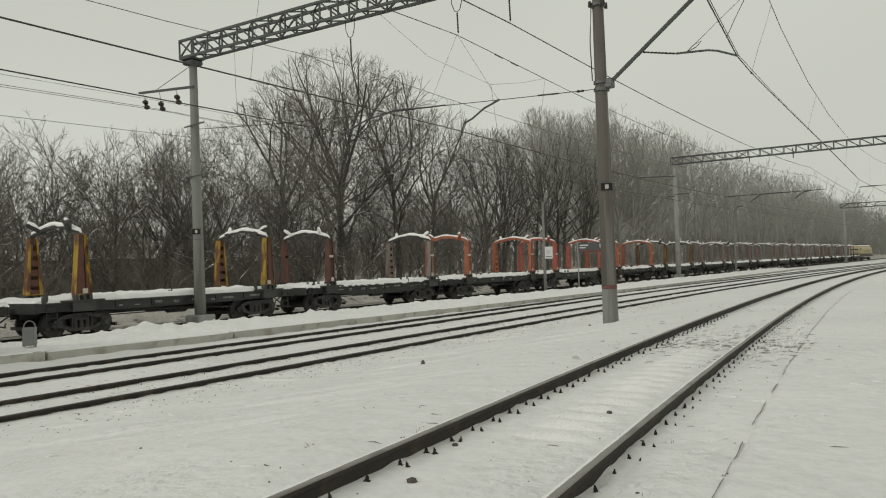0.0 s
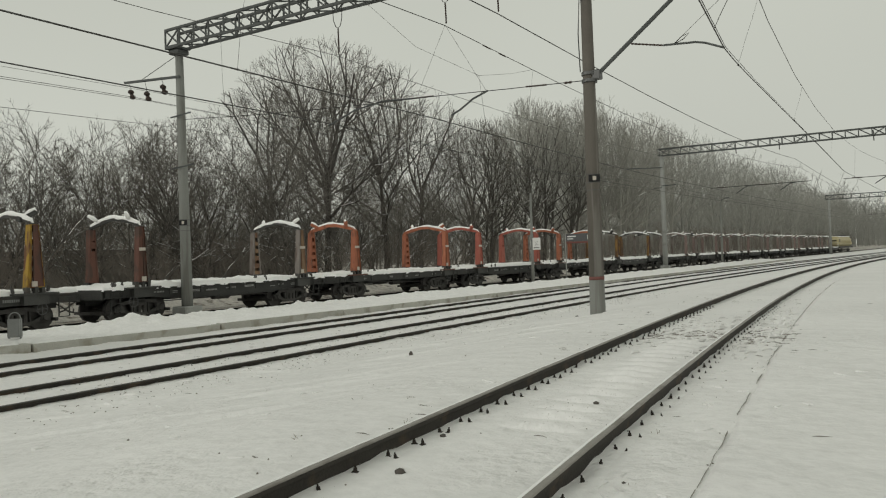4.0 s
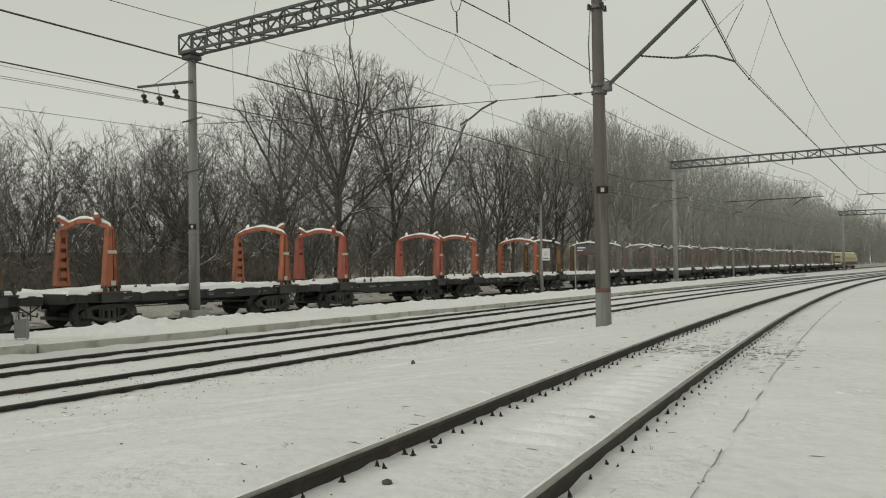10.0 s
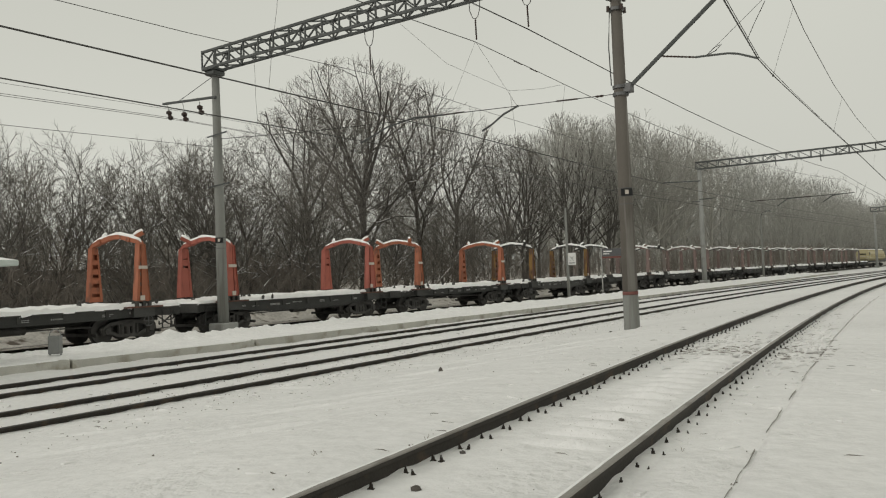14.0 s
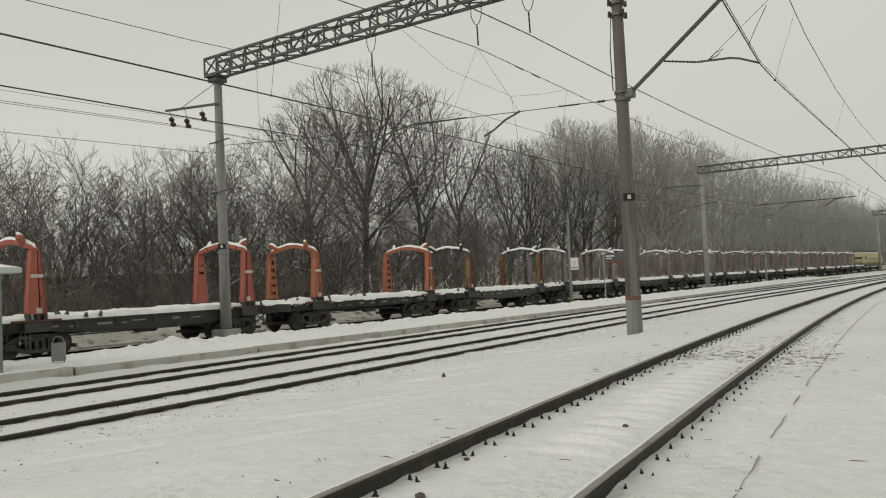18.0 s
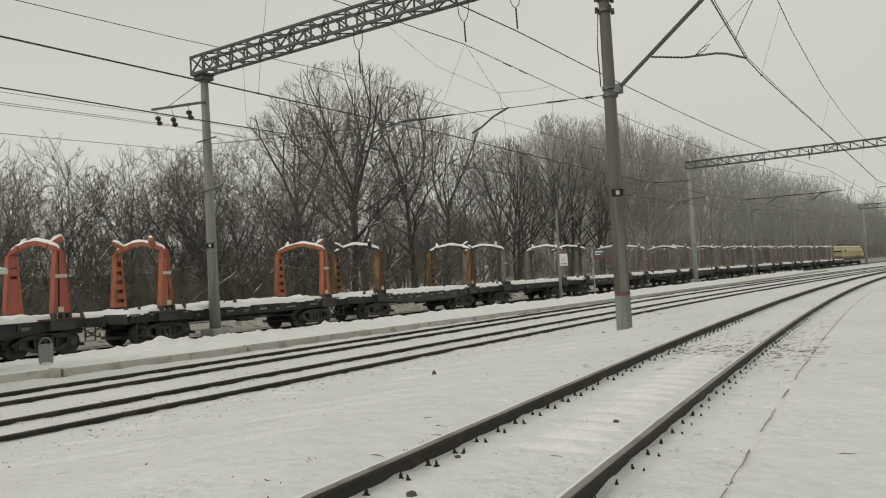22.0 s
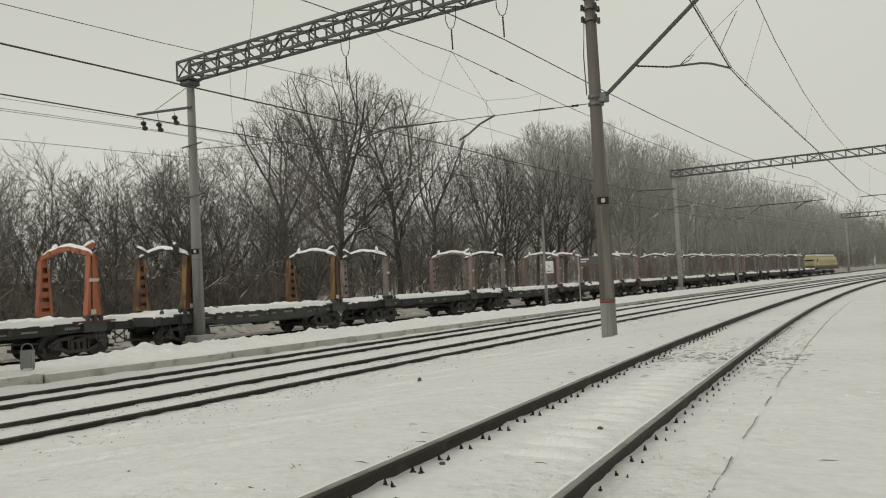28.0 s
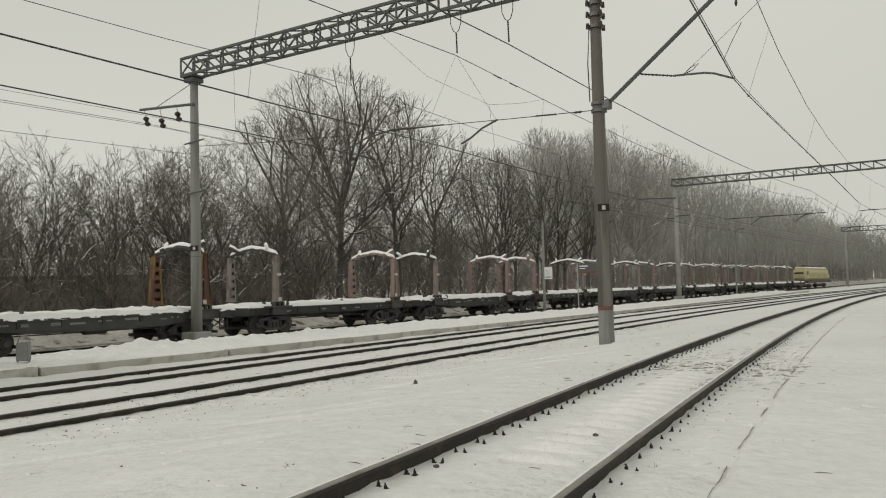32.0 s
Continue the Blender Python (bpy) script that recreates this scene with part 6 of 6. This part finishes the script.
# the front of the wood
y = 6.0
while y < 330:
    far = y > 125
    for off in ((9.5, 16.0) if not far else (9, 17)):
        yy = y + rnd.uniform(-1.3, 1.3)
        x = wood_line(yy) - off - rnd.uniform(-1.6, 2.2)
        top = wood_top(x, yy) * (rnd.uniform(0.86, 1.02) if far else rnd.uniform(0.86, 1.04))
        if 41 < yy < 70:
            top *= 0.66
        pick = rnd.choice((8, 9)) if far else rnd.choice((5, 6, 7)) if top < 12.3 else rnd.choice((2, 3, 4, 10))
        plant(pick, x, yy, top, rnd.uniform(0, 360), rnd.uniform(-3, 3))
    y += 3.5 if y < 46 else 4.4 if y < 62 else 5.6 if y < 125 else 4.8
# depth of the wood
y = 0.0
while y < 260:
    for off in (24, 33):
        yy = y + rnd.uniform(-2, 2)
        x = wood_line(y) - off - rnd.uniform(-3, 3)
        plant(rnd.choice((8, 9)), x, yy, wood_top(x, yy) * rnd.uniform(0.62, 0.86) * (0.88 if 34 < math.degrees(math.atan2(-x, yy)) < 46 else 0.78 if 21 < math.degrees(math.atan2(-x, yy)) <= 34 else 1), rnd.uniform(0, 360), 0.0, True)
    y += 6.5 if y < 120 else 8.5
# brush along the edge
y = 6.0
while y < 300:
    for off in ((6.2, 10.0, 14.5, 20.0) if y < 130 else (7, 12, 18)):
        yy = y + rnd.uniform(-1.4, 1.4)
        shrub(rnd.randrange(3), goods_line(yy) - off - rnd.uniform(-1.4, 1.4), yy, rnd.uniform(2.2, 4.4) + (1.4 if off > 12 else 0) + (1.8 if y > 130 else 0), rnd.uniform(0, 360))
    y += 2.8 if y < 70 else 4.0 if y < 130 else 7.0


def fallen(p, q, r, forks):
    """A bare broken limb leaning in the brush, with snow along its upper side."""
    rr = random.Random(int(abs(p[0] * 31 + p[1] * 7)))
    p, q = Vector(p), Vector(q)
    n = 12
    sag = rr.uniform(-0.25, 0.35)
    main = [p.lerp(q, i / n) + Vector((0.1 * ripple(i, p.y, 3.1, 1), 0.12 * ripple(i, p.y, 3.1, 2), 2 * sag * math.sin(math.pi * i / n) + 0.4 * ripple(i, p.y, 4.3, 3) + 0.16 * ripple(i, p.y, 2.3, 3))) for i in range(n + 1)]
    lines = [(main, r)]
    for i in range(forks):
        k = rr.randint(4, n - 1)
        d = (main[k] - main[k - 1]).normalized()
        d = veer(d, rr.uniform(20, 45), rr.uniform(0, 6.283))
        twig = [main[k]]
        for j in range(6):
            d = (d + Vector((rr.gauss(0, 0.1), rr.gauss(0, 0.1), rr.gauss(0.03, 0.08)))).normalized()
            twig.append(twig[-1] + d * rr.uniform(0.15, 0.34))
        lines.append((twig, r * 0.42))
    t = thing("leaning_branch", pose(0, 0, 0), "snow-lined broken branch leaning in the brush", "branch", "fallen branches")
    for name, (pts, w) in zip(["limb"] + ["side_branch"] * forks, lines):
        bm, sm = bmesh.new(), bmesh.new()
        rad = [w * (1 - 0.7 * i / (len(pts) - 1)) for i in range(len(pts))]
        tube(bm, pts, rad, 5)
        tube(sm, [x + Vector((0, 0, k * 0.75)) for x, k in zip(pts, rad)], [k * max(0.05, 0.3 + 0.5 * ripple(i, w * 50 + p.y, 1.3, 4)) for i, k in enumerate(rad)], 5)
        part("snow_line", sm, SNOW_CAP, part(name, bm, BARK, t))


for y0, y1, z0, z1, off in ((24, 29.5, 0.4, 3.0, 5.0), (30, 35, 0.4, 4.0, 6.0), (37.0, 43.5, 0.4, 5.2, 6.0), (41, 47.5, 0.5, 4.2, 6.5), (20, 23.5, 0.4, 4.8, 7), (48, 54, 0.5, 4.4, 6.5), (16.5, 19.5, 0.4, 5.2, 8), (54, 59, 0.5, 4.6, 7), (61, 66, 0.5, 4.4, 7), (46, 43, 0.4, 4.4, 7.5), (23, 20.5, 0.4, 3.6, 6)):
    fallen((goods_line(y0) - off, y0, z0), (goods_line(y1) - off - 0.8, y1, z1), 0.055, 7)


def fence():
    """A dull concrete fence deep in the wood with snow on its top."""
    t = thing("fence", pose(0, 0, 0), "long grey concrete fence behind the trees, snow along its top", "fence")
    y = 2.0
    bm = bmesh.new()
    box(bm, -0.06, 0.06, 0.02, 3.96, -0.3, 2.6)
    panel = mesh_of(bm, "panel", FENCE)
    bm = bmesh.new()
    box(bm, -0.1, 0.1, 0.0, 3.98, 2.602, 2.68, bevel=0.02)
    cap = mesh_of(bm, "snow_cap", SNOW_CAP)
    while y < 52:
        a = math.degrees(math.atan2(wood_line(y + 4) - wood_line(y), 4))
        x = wood_line(y) - 20
        m = pose(x, y, ground_z(x, y), 0, 0, -a)
        put(panel, t, m)
        put(cap, t, m)
        y += 4 * math.cos(radians(a))


fence()


# far woods that close the view
def far_wood():
    s = Shoot()
    rr = random.Random(9)
    spots = []
    for i in range(1100):
        y = rr.uniform(-10, 560)
        spots.append((wood_line(y) - rr.uniform(42, 66), y, 24 * rr.uniform(0.5, 0.85) if y > 180 else 14 * rr.uniform(0.6, 0.95) if y > 105 else 9 * rr.uniform(0.6, 1.0)))
    for i in range(420):
        y = rr.uniform(300, 620)
        spots.append((wood_line(y) - rr.uniform(8, 44), y, rr.uniform(17, 25)))
    for i in range(500):
        spots.append((rr.uniform(-40, 300), rr.uniform(620, 760), rr.uniform(14, 24)))
    for x, y, h in spots:
        o = Vector((x, y, 0.4))
        s.piece(o, o + Vector((0, 0, h * 0.9)), 0.16, 0.05, 4, 0)
        for k in range(11):
            z = h * rr.uniform(0.12, 0.92)
            a, l = rr.uniform(0, 6.283), h * rr.uniform(0.12, 0.26)
            p = o + Vector((0, 0, z))
            q = p + Vector((math.cos(a) * l * 0.6, math.sin(a) * l * 0.6, l))
            s.piece(p, q, 0.07, 0.04, 3, 0)
            for j in range(3):
                c = p.lerp(q, rr.uniform(0.3, 1))
                s.piece(c, c + Vector((rr.gauss(0, 0.8), rr.gauss(0, 0.8), rr.uniform(0.8, 2.2))), 0.06, 0, 3, 0)
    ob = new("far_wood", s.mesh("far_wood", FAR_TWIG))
    tagged(ob, "far bare winter woods closing the view", "wood", kind="stuff")


far_wood()


# ---- what moves ----
def motions():
    for w, y0 in WAGONS:
        walk(w, [(t, on_track(y0 + run(t))) for t in range(0, 33, 2)])


motions()
